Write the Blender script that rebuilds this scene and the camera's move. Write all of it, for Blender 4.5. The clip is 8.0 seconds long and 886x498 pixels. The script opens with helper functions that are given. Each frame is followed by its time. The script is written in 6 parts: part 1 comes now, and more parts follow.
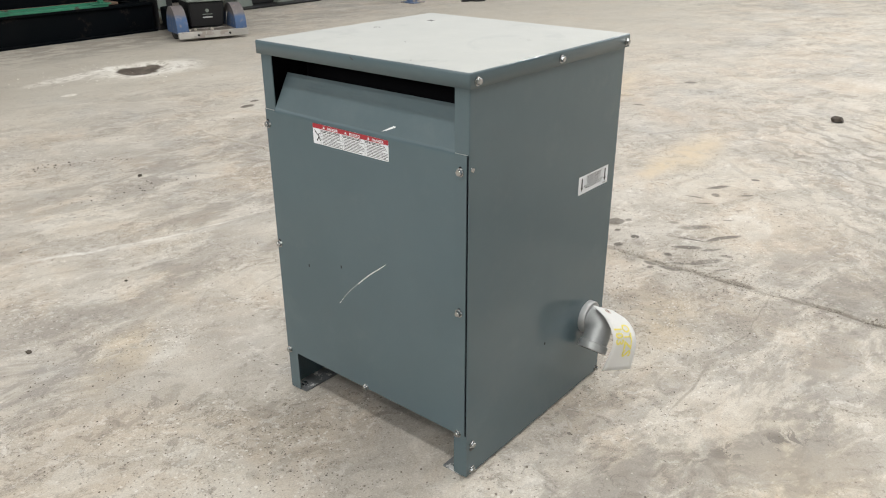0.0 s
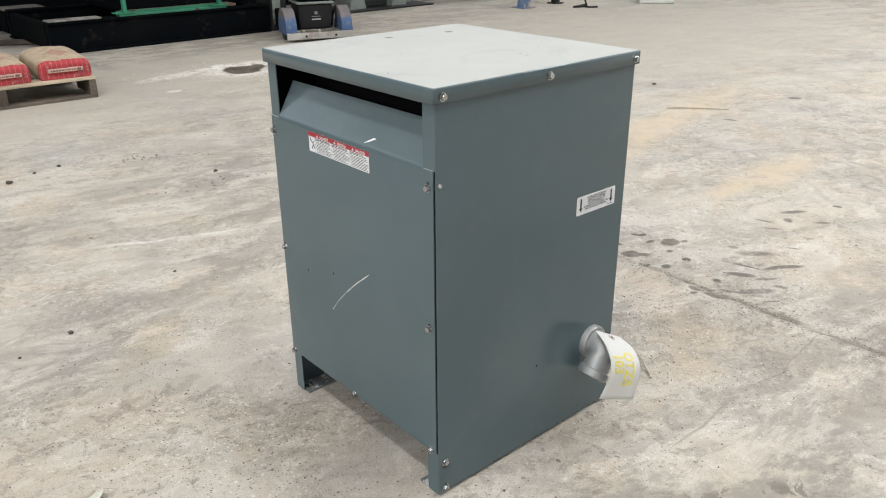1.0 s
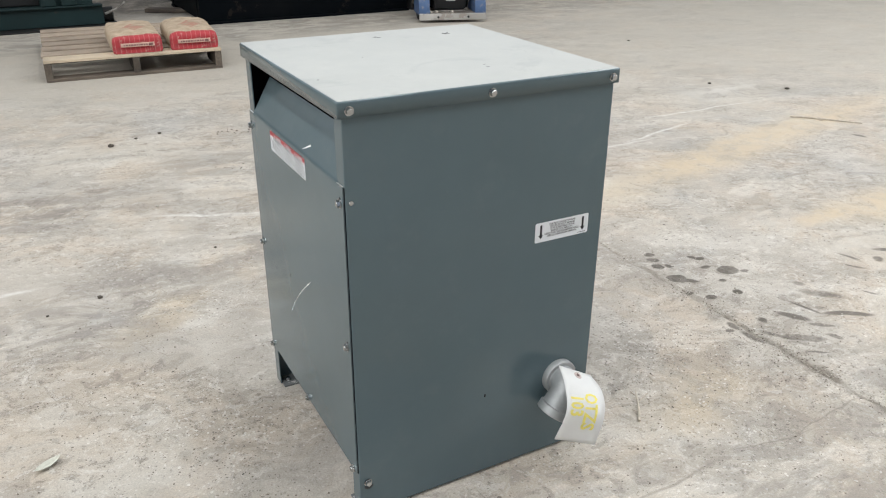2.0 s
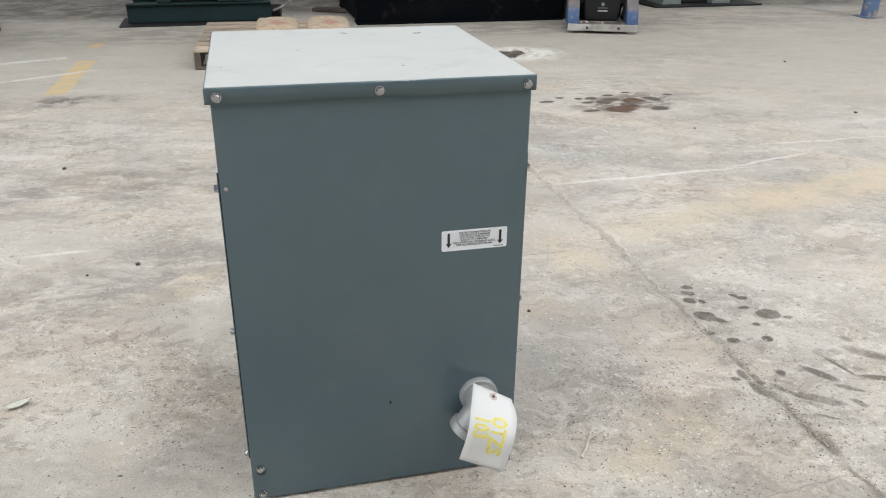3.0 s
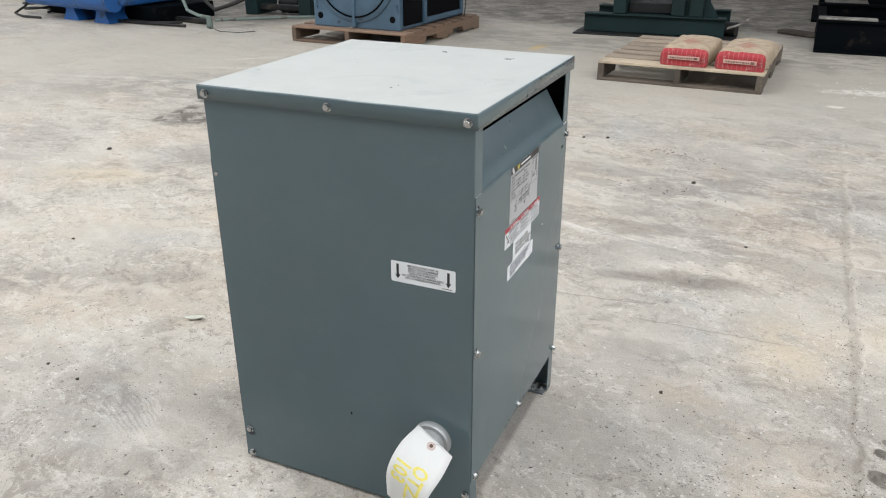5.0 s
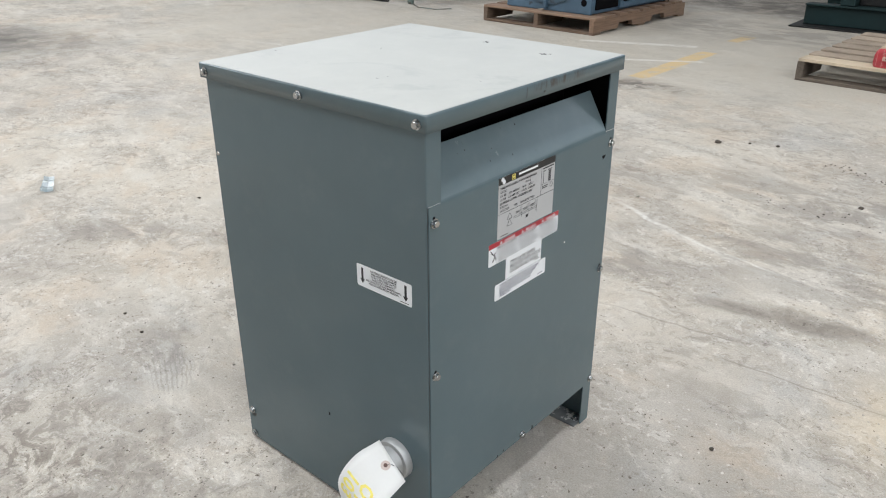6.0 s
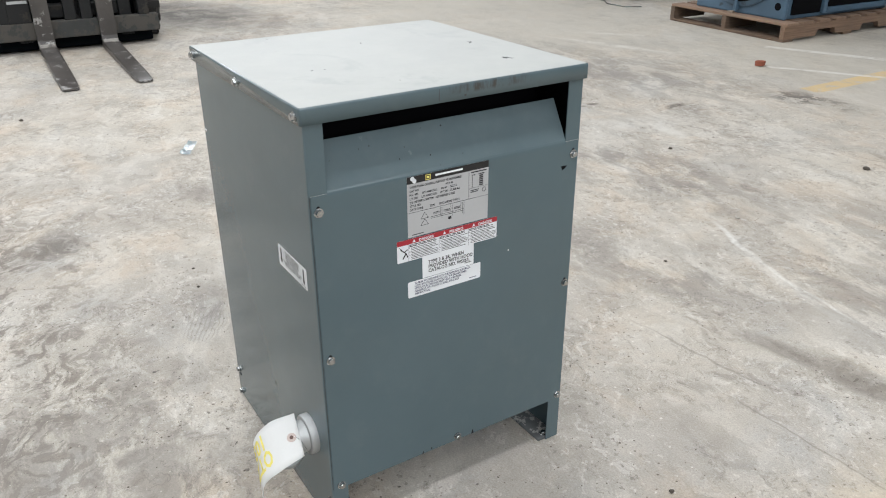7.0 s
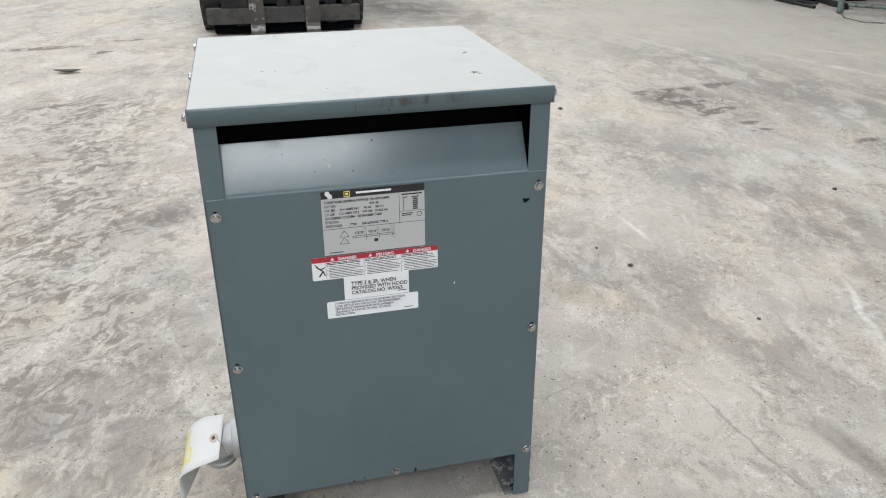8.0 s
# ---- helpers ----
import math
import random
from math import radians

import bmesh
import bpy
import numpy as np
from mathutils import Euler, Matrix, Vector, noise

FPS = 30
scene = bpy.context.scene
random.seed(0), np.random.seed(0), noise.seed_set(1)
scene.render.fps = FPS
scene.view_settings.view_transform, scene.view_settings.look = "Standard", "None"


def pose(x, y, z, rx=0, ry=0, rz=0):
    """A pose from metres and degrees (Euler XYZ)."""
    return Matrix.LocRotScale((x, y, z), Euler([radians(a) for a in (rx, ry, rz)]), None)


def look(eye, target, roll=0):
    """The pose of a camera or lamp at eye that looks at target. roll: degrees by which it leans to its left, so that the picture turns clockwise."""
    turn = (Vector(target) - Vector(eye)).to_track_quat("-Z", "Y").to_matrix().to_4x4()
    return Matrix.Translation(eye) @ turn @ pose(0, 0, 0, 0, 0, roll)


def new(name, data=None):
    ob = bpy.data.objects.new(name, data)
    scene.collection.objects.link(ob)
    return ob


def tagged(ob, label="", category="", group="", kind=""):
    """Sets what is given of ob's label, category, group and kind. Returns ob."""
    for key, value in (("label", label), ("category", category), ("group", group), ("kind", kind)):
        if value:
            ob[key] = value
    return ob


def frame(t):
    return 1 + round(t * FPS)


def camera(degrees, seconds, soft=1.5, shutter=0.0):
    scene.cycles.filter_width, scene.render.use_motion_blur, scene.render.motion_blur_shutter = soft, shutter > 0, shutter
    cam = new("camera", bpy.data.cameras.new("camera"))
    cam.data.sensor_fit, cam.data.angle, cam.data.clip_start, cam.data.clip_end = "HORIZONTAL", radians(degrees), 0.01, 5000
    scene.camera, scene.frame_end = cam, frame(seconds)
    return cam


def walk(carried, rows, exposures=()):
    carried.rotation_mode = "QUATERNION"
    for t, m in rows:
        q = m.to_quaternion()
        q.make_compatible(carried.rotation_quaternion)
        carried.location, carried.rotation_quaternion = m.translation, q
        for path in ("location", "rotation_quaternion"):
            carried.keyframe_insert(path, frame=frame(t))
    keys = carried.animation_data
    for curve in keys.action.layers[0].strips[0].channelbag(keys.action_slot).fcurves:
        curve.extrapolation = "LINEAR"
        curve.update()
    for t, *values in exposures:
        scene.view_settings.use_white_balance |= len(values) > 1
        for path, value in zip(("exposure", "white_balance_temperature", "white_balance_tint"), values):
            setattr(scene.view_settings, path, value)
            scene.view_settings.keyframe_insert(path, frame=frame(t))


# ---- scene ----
cam = camera(59.0, 8.0, 1.1)
PATH = [
    (0, (-1.184, -0.974, 1.003), (0.222, 0.199, 0.197), -0.2),
    (0.5, (-1.13, -1.012, 1.009), (0.195, 0.254, 0.207), -0.5),
    (0.7, (-1.08, -1.049, 1.013), (0.197, 0.263, 0.207), -0.5),
    (1, (-0.999, -1.135, 1.016), (0.199, 0.253, 0.219), -0.4),
    (1.2, (-0.943, -1.194, 1.027), (0.191, 0.246, 0.227), -0.4),
    (2.3, (-0.514, -1.294, 1.05), (0.235, 0.355, 0.202), 0.4),
    (2.5, (-0.435, -1.319, 1.031), (0.231, 0.371, 0.194), 0.3),
    (2.8, (-0.294, -1.373, 1.025), (0.242, 0.365, 0.193), 0.5),
    (3, (-0.188, -1.42, 1.03), (0.254, 0.347, 0.203), 0.7),
    (3.3, (-0.062, -1.46, 1.04), (0.214, 0.339, 0.212), 0.6),
    (3.5, (0.016, -1.46, 1.035), (0.17, 0.354, 0.209), 0.5),
    (3.8, (0.148, -1.416, 1.025), (0.122, 0.405, 0.199), 0.3),
    (4, (0.227, -1.366, 1.038), (0.085, 0.451, 0.216), 0.3),
    (4.5, (0.404, -1.31, 1.038), (-0.072, 0.45, 0.216), -0.3),
    (4.7, (0.502, -1.292, 1.036), (-0.093, 0.436, 0.223), -0.3),
    (5, (0.659, -1.276, 1.048), (-0.091, 0.392, 0.239), -0.1),
    (5.2, (0.725, -1.246, 1.053), (-0.121, 0.372, 0.236), -0.1),
    (6.3, (0.975, -0.872, 1.037), (-0.321, 0.386, 0.178), -0.1),
    (6.5, (1.029, -0.814, 1.035), (-0.336, 0.367, 0.173), -0.1),
    (6.8, (1.154, -0.699, 1.048), (-0.313, 0.349, 0.183), -0.1),
    (7, (1.222, -0.634, 1.055), (-0.303, 0.326, 0.189), -0.2),
    (7.2, (1.267, -0.563, 1.054), (-0.316, 0.303, 0.192), -0.2),
    (7.5, (1.296, -0.416, 1.044), (-0.353, 0.323, 0.187), -0.1),
    (7.7, (1.302, -0.296, 1.039), (-0.389, 0.344, 0.184), 0.0),
    (8, (1.3, -0.169, 1.049), (-0.449, 0.268, 0.181), -0.2),
]
EXPOSURES = [(0.0, -0.03, 6830, 10), (1.2, 0.02, 6650, 10), (2.5, -0.01, 6480, 10), (4.0, -0.01, 6460, 10), (5.0, 0.03, 6450, 10), (6.5, -0.05, 6440, 10), (7.2, -0.03, 6430, 10), (8.0, -0.09, 6420, 10)]
walk(cam, [(t, look(eye, target, roll)) for t, eye, target, roll in PATH], EXPOSURES)

# ---- world and light ----
world = bpy.data.worlds.new("sky")
scene.world = world
world.use_nodes = True
wn = world.node_tree.nodes
sky = wn.new("ShaderNodeTexSky")
sky.sky_type, sky.sun_disc = "NISHITA", False
sky.sun_elevation, sky.sun_rotation = radians(50), radians(150)
world.node_tree.links.new(sky.outputs[0], wn["Background"].inputs[0])
wn["Background"].inputs[1].default_value = 0.1

HALL = (-13.0, 15.0, -11.0, 9.6, 7.0)       # x0, x1, y0, y1, roof height
STRIPS = [(-6.15, 265.0, 0.7, 3.2), (-3.1, 265.0, 0.7, 3.2), (1.5, 232.0, 0.7, 3.2), (4.6, 112.0, 0.6, 3.2), (7.6, 500.0, 1.8, 1.5)]   # skylight rows along y: x, watts, width, end
STRIP_FROM = -5.5
GLAZING = (4.0, 6.2)                          # band of high windows
NORTH_GLAZING = (2.4, 4.6)
WINDOWS = {"north": 140.0, "west": 760.0, "east": 490.0, "south": 10.0}


def glow(name, size_x, size_y, watts, m):
    data = bpy.data.lights.new(name, "AREA")
    data.shape, data.size, data.size_y, data.energy, data.color = "RECTANGLE", size_x, size_y, watts, (0.97, 0.99, 1.0)
    new(name, data).matrix_world = m


for x, watts, wide, end in STRIPS:
    glow("skylight_glow", wide - 0.06, end - STRIP_FROM - 0.2, watts, pose(x, (STRIP_FROM + end) / 2, HALL[4] + 0.02))
zc, zh = sum(GLAZING) / 2, GLAZING[1] - GLAZING[0] - 0.1
xc, yc = (HALL[0] + HALL[1]) / 2, (HALL[2] + HALL[3]) / 2
glow("window_glow_west", HALL[3] - HALL[2] - 1.2, zh, WINDOWS["west"], look((HALL[0] - 0.02, yc, zc), (0, yc, zc)))
glow("window_glow_east", HALL[3] - HALL[2] - 1.2, zh, WINDOWS["east"], look((HALL[1] + 0.02, yc, zc), (0, yc, zc)))
zn, hn = sum(NORTH_GLAZING) / 2, NORTH_GLAZING[1] - NORTH_GLAZING[0] - 0.1
glow("window_glow_north", HALL[1] - HALL[0] - 1.2, hn, WINDOWS["north"], look((xc, HALL[3] + 0.02, zn), (xc, 0, zn)))
glow("window_glow_south", HALL[1] - HALL[0] - 1.2, zh, WINDOWS["south"], look((xc, HALL[2] - 0.02, zc), (xc, 0, zc)))


# ---- materials ----
class Nodes:
    """A short way to write node materials."""

    def __init__(self, name):
        self.m = bpy.data.materials.new(name)
        self.m.use_nodes = True
        self.t = self.m.node_tree
        self.p = self.t.nodes["Principled BSDF"]
        self.pos = self.add("ShaderNodeNewGeometry").outputs["Position"]
        self.obj = self.add("ShaderNodeTexCoord").outputs["Object"]
        self.rnd = self.add("ShaderNodeObjectInfo").outputs["Random"]

    def add(self, kind):
        return self.t.nodes.new(kind)

    def put(self, socket, v):
        if isinstance(v, bpy.types.NodeSocket):
            self.t.links.new(v, socket)
        elif isinstance(v, (tuple, list)) and socket.type == "RGBA":
            socket.default_value = (*v[:3], 1.0)
        else:
            socket.default_value = v

    def noise(self, scale, detail=4.0, rough=0.55, at=None, distort=0.0):
        n = self.add("ShaderNodeTexNoise")
        self.put(n.inputs["Vector"], at or self.pos)
        n.inputs["Scale"].default_value, n.inputs["Detail"].default_value = scale, detail
        n.inputs["Roughness"].default_value, n.inputs["Distortion"].default_value = rough, distort
        return n.outputs["Fac"]

    def cells(self, scale, at=None, feature="F1", rand=1.0):
        n = self.add("ShaderNodeTexVoronoi")
        n.feature = feature
        self.put(n.inputs["Vector"], at or self.pos)
        n.inputs["Scale"].default_value, n.inputs["Randomness"].default_value = scale, rand
        return n.outputs["Distance"]

    def math(self, op, a, b=0.0, clamp=False):
        n = self.add("ShaderNodeMath")
        n.operation, n.use_clamp = op, clamp
        self.put(n.inputs[0], a), self.put(n.inputs[1], b)
        return n.outputs[0]

    def vec(self, op, a, b=(0, 0, 0)):
        n = self.add("ShaderNodeVectorMath")
        n.operation = op
        self.put(n.inputs[0], a), self.put(n.inputs[1], b)
        return n.outputs["Value"] if op in ("LENGTH", "DOT_PRODUCT") else n.outputs[0]

    def turn(self, v, angle):
        n = self.add("ShaderNodeVectorRotate")
        n.rotation_type = "Z_AXIS"
        self.put(n.inputs["Vector"], v)
        n.inputs["Angle"].default_value = radians(angle)
        return n.outputs[0]

    def step(self, v, a, b, lo=0.0, hi=1.0):
        n = self.add("ShaderNodeMapRange")
        n.interpolation_type = "SMOOTHSTEP"
        for i, x in enumerate((v, a, b, lo, hi)):
            self.put(n.inputs[i], x)
        return n.outputs[0]

    def mix(self, f, a, b, blend="MIX"):
        n = self.add("ShaderNodeMix")
        n.data_type, n.blend_type = "RGBA", blend
        self.put(n.inputs[0], f), self.put(n.inputs[6], a), self.put(n.inputs[7], b)
        return n.outputs[2]

    def axis(self, v, i):
        n = self.add("ShaderNodeSeparateXYZ")
        self.put(n.inputs[0], v)
        return n.outputs[i]

    def bump(self, height, strength=0.3, distance=0.002, onto=None):
        n = self.add("ShaderNodeBump")
        self.put(n.inputs["Height"], height)
        n.inputs["Strength"].default_value, n.inputs["Distance"].default_value = strength, distance
        if onto:
            self.t.links.new(onto, n.inputs["Normal"])
        return n.outputs[0]

    def done(self, colour, rough=0.5, metal=0.0, normal=None, spec=0.5):
        self.put(self.p.inputs["Base Color"], colour), self.put(self.p.inputs["Roughness"], rough)
        self.put(self.p.inputs["Metallic"], metal), self.put(self.p.inputs["Specular IOR Level"], spec)
        if normal:
            self.t.links.new(normal, self.p.inputs["Normal"])
        return self.m


def plain(name, colour, rough=0.5, metal=0.0, vary=0.25, scale=9.0, fine=120.0, bumps=0.15, spec=0.5):
    """Paint, metal, rubber or wood with cloudy and fine variation."""
    n = Nodes(name)
    a, b = n.noise(scale, 5.0, 0.6, n.obj), n.noise(fine, 3.0, 0.6, n.obj)
    f = n.math("ADD", n.math("MULTIPLY", n.math("SUBTRACT", a, 0.5), vary * 2), n.math("MULTIPLY", n.math("SUBTRACT", b, 0.5), vary))
    c = n.mix(1.0, colour, n.math("ADD", f, 1.0), "MULTIPLY")
    r = n.math("ADD", rough, n.math("MULTIPLY", n.math("SUBTRACT", a, 0.5), 0.3), True)
    return n.done(c, r, metal, n.bump(b, bumps, 0.0015), spec)


def worn(name, colour, under, rough=0.5, amount=0.6, scale=7.0, metal_under=0.0, spec=0.5):
    """Paint that is scuffed and dirty, with the ground showing in spots."""
    n = Nodes(name)
    a, b, c = n.noise(scale, 7.0, 0.65, n.obj), n.noise(scale * 0.35, 4.0, 0.6, n.obj), n.noise(90.0, 3.0, 0.6, n.obj)
    spots = n.step(n.math("ADD", a, n.math("MULTIPLY", c, 0.12)), amount, amount + 0.06)
    col = n.mix(n.step(b, 0.35, 0.7), colour, tuple(v * 0.6 for v in colour))
    col = n.mix(n.math("MULTIPLY", n.step(b, 0.4, 0.8), 0.12), col, tuple(v * 1.5 + 0.03 for v in colour))
    col = n.mix(spots, col, under)
    return n.done(col, n.math("ADD", rough, n.math("MULTIPLY", spots, 0.2), True), n.math("MULTIPLY", spots, metal_under), n.bump(a, 0.2, 0.002), spec)


def wood(name, colour, dark, lo=0.5, hi=1.25, stain=1.0, grain_scale=(4.0, 90.0, 90.0)):
    n = Nodes(name)
    at = n.vec("ADD", n.obj, n.vec("MULTIPLY", (7.0, 3.0, 5.0), n.rnd))
    grain = n.noise(1.0, 6.0, 0.7, n.vec("MULTIPLY", at, grain_scale))
    blot = n.noise(3.0, 4.0, 0.6, at)
    c = n.mix(n.step(grain, 0.3, 0.75), colour, dark)
    c = n.mix(n.math("MULTIPLY", n.step(blot, 0.45, 0.75), stain), c, (0.16, 0.13, 0.10))
    c = n.mix(1.0, c, n.math("ADD", lo, n.math("MULTIPLY", n.rnd, hi - lo)), "MULTIPLY")
    return n.done(c, 0.8, 0.0, n.bump(grain, 0.4, 0.002))


def cabinet_paint():
    """Grey enamel on sheet steel: faint orange peel, dust and rubbed spots; upward faces whitened as if lit."""
    n = Nodes("grey_enamel")
    cloud, fine, dust = n.noise(3.0, 4.0, 0.6), n.noise(260.0, 2.0, 0.5), n.noise(14.0, 8.0, 0.7)
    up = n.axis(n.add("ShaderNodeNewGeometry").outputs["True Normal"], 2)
    x, y, z = (n.axis(n.pos, k) for k in range(3))
    c = n.mix(n.step(cloud, 0.3, 0.7), (0.081, 0.1180, 0.1325), (0.090, 0.1300, 0.1455))
    c = n.mix(n.math("MULTIPLY", n.step(dust, 0.5, 0.85), 0.10), c, (0.22, 0.24, 0.24))
    # overhead light and dust painted on the lid, thinner where rubbed; less on deflectors
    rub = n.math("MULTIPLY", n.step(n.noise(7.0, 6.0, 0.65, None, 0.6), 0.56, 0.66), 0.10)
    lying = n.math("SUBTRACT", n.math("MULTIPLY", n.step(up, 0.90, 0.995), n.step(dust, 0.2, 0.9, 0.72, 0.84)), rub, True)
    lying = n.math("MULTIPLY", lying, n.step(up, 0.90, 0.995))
    leaning = n.math("MULTIPLY", n.math("MULTIPLY", n.step(up, 0.2, 0.5), n.step(up, 0.9, 0.8)), n.step(dust, 0.25, 0.75, 0.04, 0.07))
    c = n.mix(leaning, c, (0.50, 0.50, 0.48))
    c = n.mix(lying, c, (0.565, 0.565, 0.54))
    # dark rubbed smear on the lid's edge over the labelled panel
    smear = n.math("MULTIPLY", n.math("MULTIPLY", n.step(n.math("ABSOLUTE", n.math("SUBTRACT", y, 0.06)), 0.10, 0.02), n.step(n.math("ABSOLUTE", n.math("SUBTRACT", z, 0.764)), 0.010, 0.003)), n.step(x, 0.2525, 0.254))
    c = n.mix(n.math("MULTIPLY", smear, n.step(n.noise(1.0, 6.0, 0.7, n.vec("MULTIPLY", n.pos, (30.0, 90.0, 30.0))), 0.42, 0.62, 0.10, 0.80)), c, (0.055, 0.045, 0.038))
    # spatter and dull finger marks at one end of that panel's deflector
    vent = n.math("MULTIPLY", n.math("MULTIPLY", n.step(y, 0.06, -0.02), n.step(y, -0.2165, -0.2150)), n.math("MULTIPLY", n.step(n.math("ABSOLUTE", n.math("SUBTRACT", z, 0.678)), 0.034, 0.026), n.step(x, 0.19, 0.20)))
    spatter = n.math("MULTIPLY", n.step(n.cells(105.0), 0.17, 0.12), n.step(n.noise(26.0, 5.0, 0.7), 0.57, 0.61))
    c = n.mix(n.math("MULTIPLY", vent, spatter), c, (0.022, 0.018, 0.017))
    dull = n.math("MULTIPLY", vent, n.step(n.noise(38.0, 5.0, 0.65), 0.54, 0.70))
    r = n.math("ADD", n.math("ADD", n.math("ADD", 0.12, n.math("MULTIPLY", dull, 0.12)), n.math("MULTIPLY", cloud, 0.08)), n.math("MULTIPLY", lying, 0.62))
    return n.done(c, r, 0.0, n.bump(fine, 0.04, 0.0006), 0.50)


# the slab is one concrete; each bay carries only the stains that lie in it: x0, x1, y0, y1, and the rest of the hall
BAYS = [(-1.1, 0.8, -1.2, 1.7), (0.8, 99.0, -99.0, 1.7), (0.8, 99.0, 1.7, 99.0), None]


def bay_of(x, y):
    for k, bay in enumerate(BAYS[:-1]):
        if bay[0] <= x < bay[1] and bay[2] <= y < bay[3]:
            return k
    return len(BAYS) - 1


def touches(bay, cx, cy, reach):
    """Whether a stain reaches into a bay."""
    if bay:
        return bay[0] - reach < cx < bay[1] + reach and bay[2] - reach < cy < bay[3] + reach
    return not any(b[0] + reach < cx < b[1] - reach and b[2] + reach < cy < b[3] - reach for b in BAYS[:-1])


def concrete(bay):
    n = Nodes("worn_concrete")
    x, y = n.axis(n.pos, 0), n.axis(n.pos, 1)
    wob = n.add("ShaderNodeTexNoise")
    n.put(wob.inputs["Vector"], n.pos)
    wob.inputs["Scale"].default_value, wob.inputs["Detail"].default_value = 9.0, 5.0
    off = n.vec("MULTIPLY", n.vec("SUBTRACT", wob.outputs["Color"], (0.5, 0.5, 0.5)), (0.10, 0.10, 0.0))
    at = n.vec("ADD", n.pos, off)

    near = n.vec("ADD", n.pos, n.vec("MULTIPLY", off, (0.42, 0.42, 0.0)))

    def blob(cx, cy, rx, ry, angle=0.0, soft=0.35):
        v = n.turn(n.vec("SUBTRACT", near if min(rx, ry) < 0.045 else at, (cx, cy, 0.0)), -angle)
        d = n.vec("LENGTH", n.vec("MULTIPLY", v, (1.0 / rx, 1.0 / ry, 0.0)))
        return n.step(d, 1.0 + soft, 1.0 - soft)

    def stripes(rows):
        """Straight painted lines: cx, cy, half length, half width, angle."""
        m = None
        for cx, cy, length, half, angle in rows:
            if touches(bay, cx, cy, 0.1 + length):
                v = n.turn(n.vec("SUBTRACT", n.vec("ADD", n.pos, n.vec("MULTIPLY", off, (0.16, 0.16, 0.0))), (cx, cy, 0.0)), -angle)
                b = n.math("MULTIPLY", n.step(n.math("ABSOLUTE", n.axis(v, 0)), length, length - 0.03), n.step(n.math("ABSOLUTE", n.axis(v, 1)), half, half * 0.7))
                m = b if m is None else n.math("MAXIMUM", m, b)
        return 0.0 if m is None else m

    def blobs(rows):
        m = None
        for row in rows:
            if touches(bay, row[0], row[1], 0.18 + 1.8 * max(row[2], row[3])):
                b = blob(*row)
                m = b if m is None else n.math("MAXIMUM", m, b)
        return 0.0 if m is None else m

    mid, small, grit = n.noise(2.8, 10.0, 0.66), n.noise(9.0, 12.0, 0.74, None, 0.6), n.noise(48.0, 6.0, 0.75)
    fleck = n.noise(150.0, 3.0, 0.65)
    drag = n.noise(1.0, 11.0, 0.72, n.vec("MULTIPLY", n.turn(n.pos, 8.0), (3.2, 7.0, 1.0)), 0.5)
    t1, t2 = n.noise(0.9, 10.0, 0.64, None, 0.4), n.noise(4.0, 12.0, 0.72, None, 0.6)
    # trowelled slab: smooth cream and grey areas, sharp-edged worn skin, discrete pits and chips
    warp = n.vec("ADD", n.pos, n.vec("MULTIPLY", n.vec("SUBTRACT", wob.outputs["Color"], (0.5, 0.5, 0.5)), (0.16, 0.16, 0.0)))
    c = n.mix(n.step(t1, 0.40, 0.60), (0.412, 0.379, 0.335), (0.500, 0.458, 0.396))
    tint = n.noise(2.1, 9.0, 0.68, None, 0.5)
    c = n.mix(n.math("MULTIPLY", n.step(tint, 0.48, 0.62), 0.60), c, (0.515, 0.432, 0.342))
    c = n.mix(n.math("MULTIPLY", n.step(tint, 0.46, 0.34), 0.45), c, (0.405, 0.405, 0.398))
    cloud = n.noise(1.0, 7.0, 0.60, n.vec("MULTIPLY", n.turn(warp, 20.0), (2.2, 4.6, 1.0)), 0.6)
    c = n.mix(n.math("MULTIPLY", n.step(cloud, 0.50, 0.68), 0.42), c, (0.275, 0.246, 0.214))
    c = n.mix(n.math("MULTIPLY", n.step(cloud, 0.48, 0.36), 0.45), c, (0.60, 0.568, 0.515))
    swept = n.noise(1.0, 9.0, 0.66, n.vec("MULTIPLY", n.turn(at, 24.0), (1.3, 6.5, 1.0)), 0.7)
    c = n.mix(n.math("MULTIPLY", n.step(swept, 0.54, 0.66), 0.34), c, (0.61, 0.580, 0.525))
    c = n.mix(n.math("MULTIPLY", n.step(swept, 0.44, 0.34), 0.26), c, (0.29, 0.265, 0.235))
    zone = n.step(n.noise(1.6, 5.0, 0.6), 0.44, 0.58)
    skin = n.noise(1.0, 13.0, 0.66, n.vec("MULTIPLY", n.turn(warp, -14.0), (6.0, 11.0, 1.0)), 0.4)
    c = n.mix(n.math("MULTIPLY", n.step(skin, 0.540, 0.590), n.math("ADD", 0.12, n.math("MULTIPLY", zone, 0.27))), c, (0.235, 0.208, 0.180))
    c = n.mix(n.math("MULTIPLY", n.step(skin, 0.455, 0.405), n.math("ADD", 0.10, n.math("MULTIPLY", n.step(tint, 0.44, 0.58), 0.25))), c, (0.64, 0.606, 0.548))
    flakes = n.noise(1.0, 9.0, 0.66, n.vec("MULTIPLY", n.turn(warp, 31.0), (19.0, 31.0, 1.0)), 0.3)
    c = n.mix(n.math("MULTIPLY", n.math("MULTIPLY", n.step(flakes, 0.570, 0.600), zone), 0.42), c, (0.20, 0.174, 0.148))
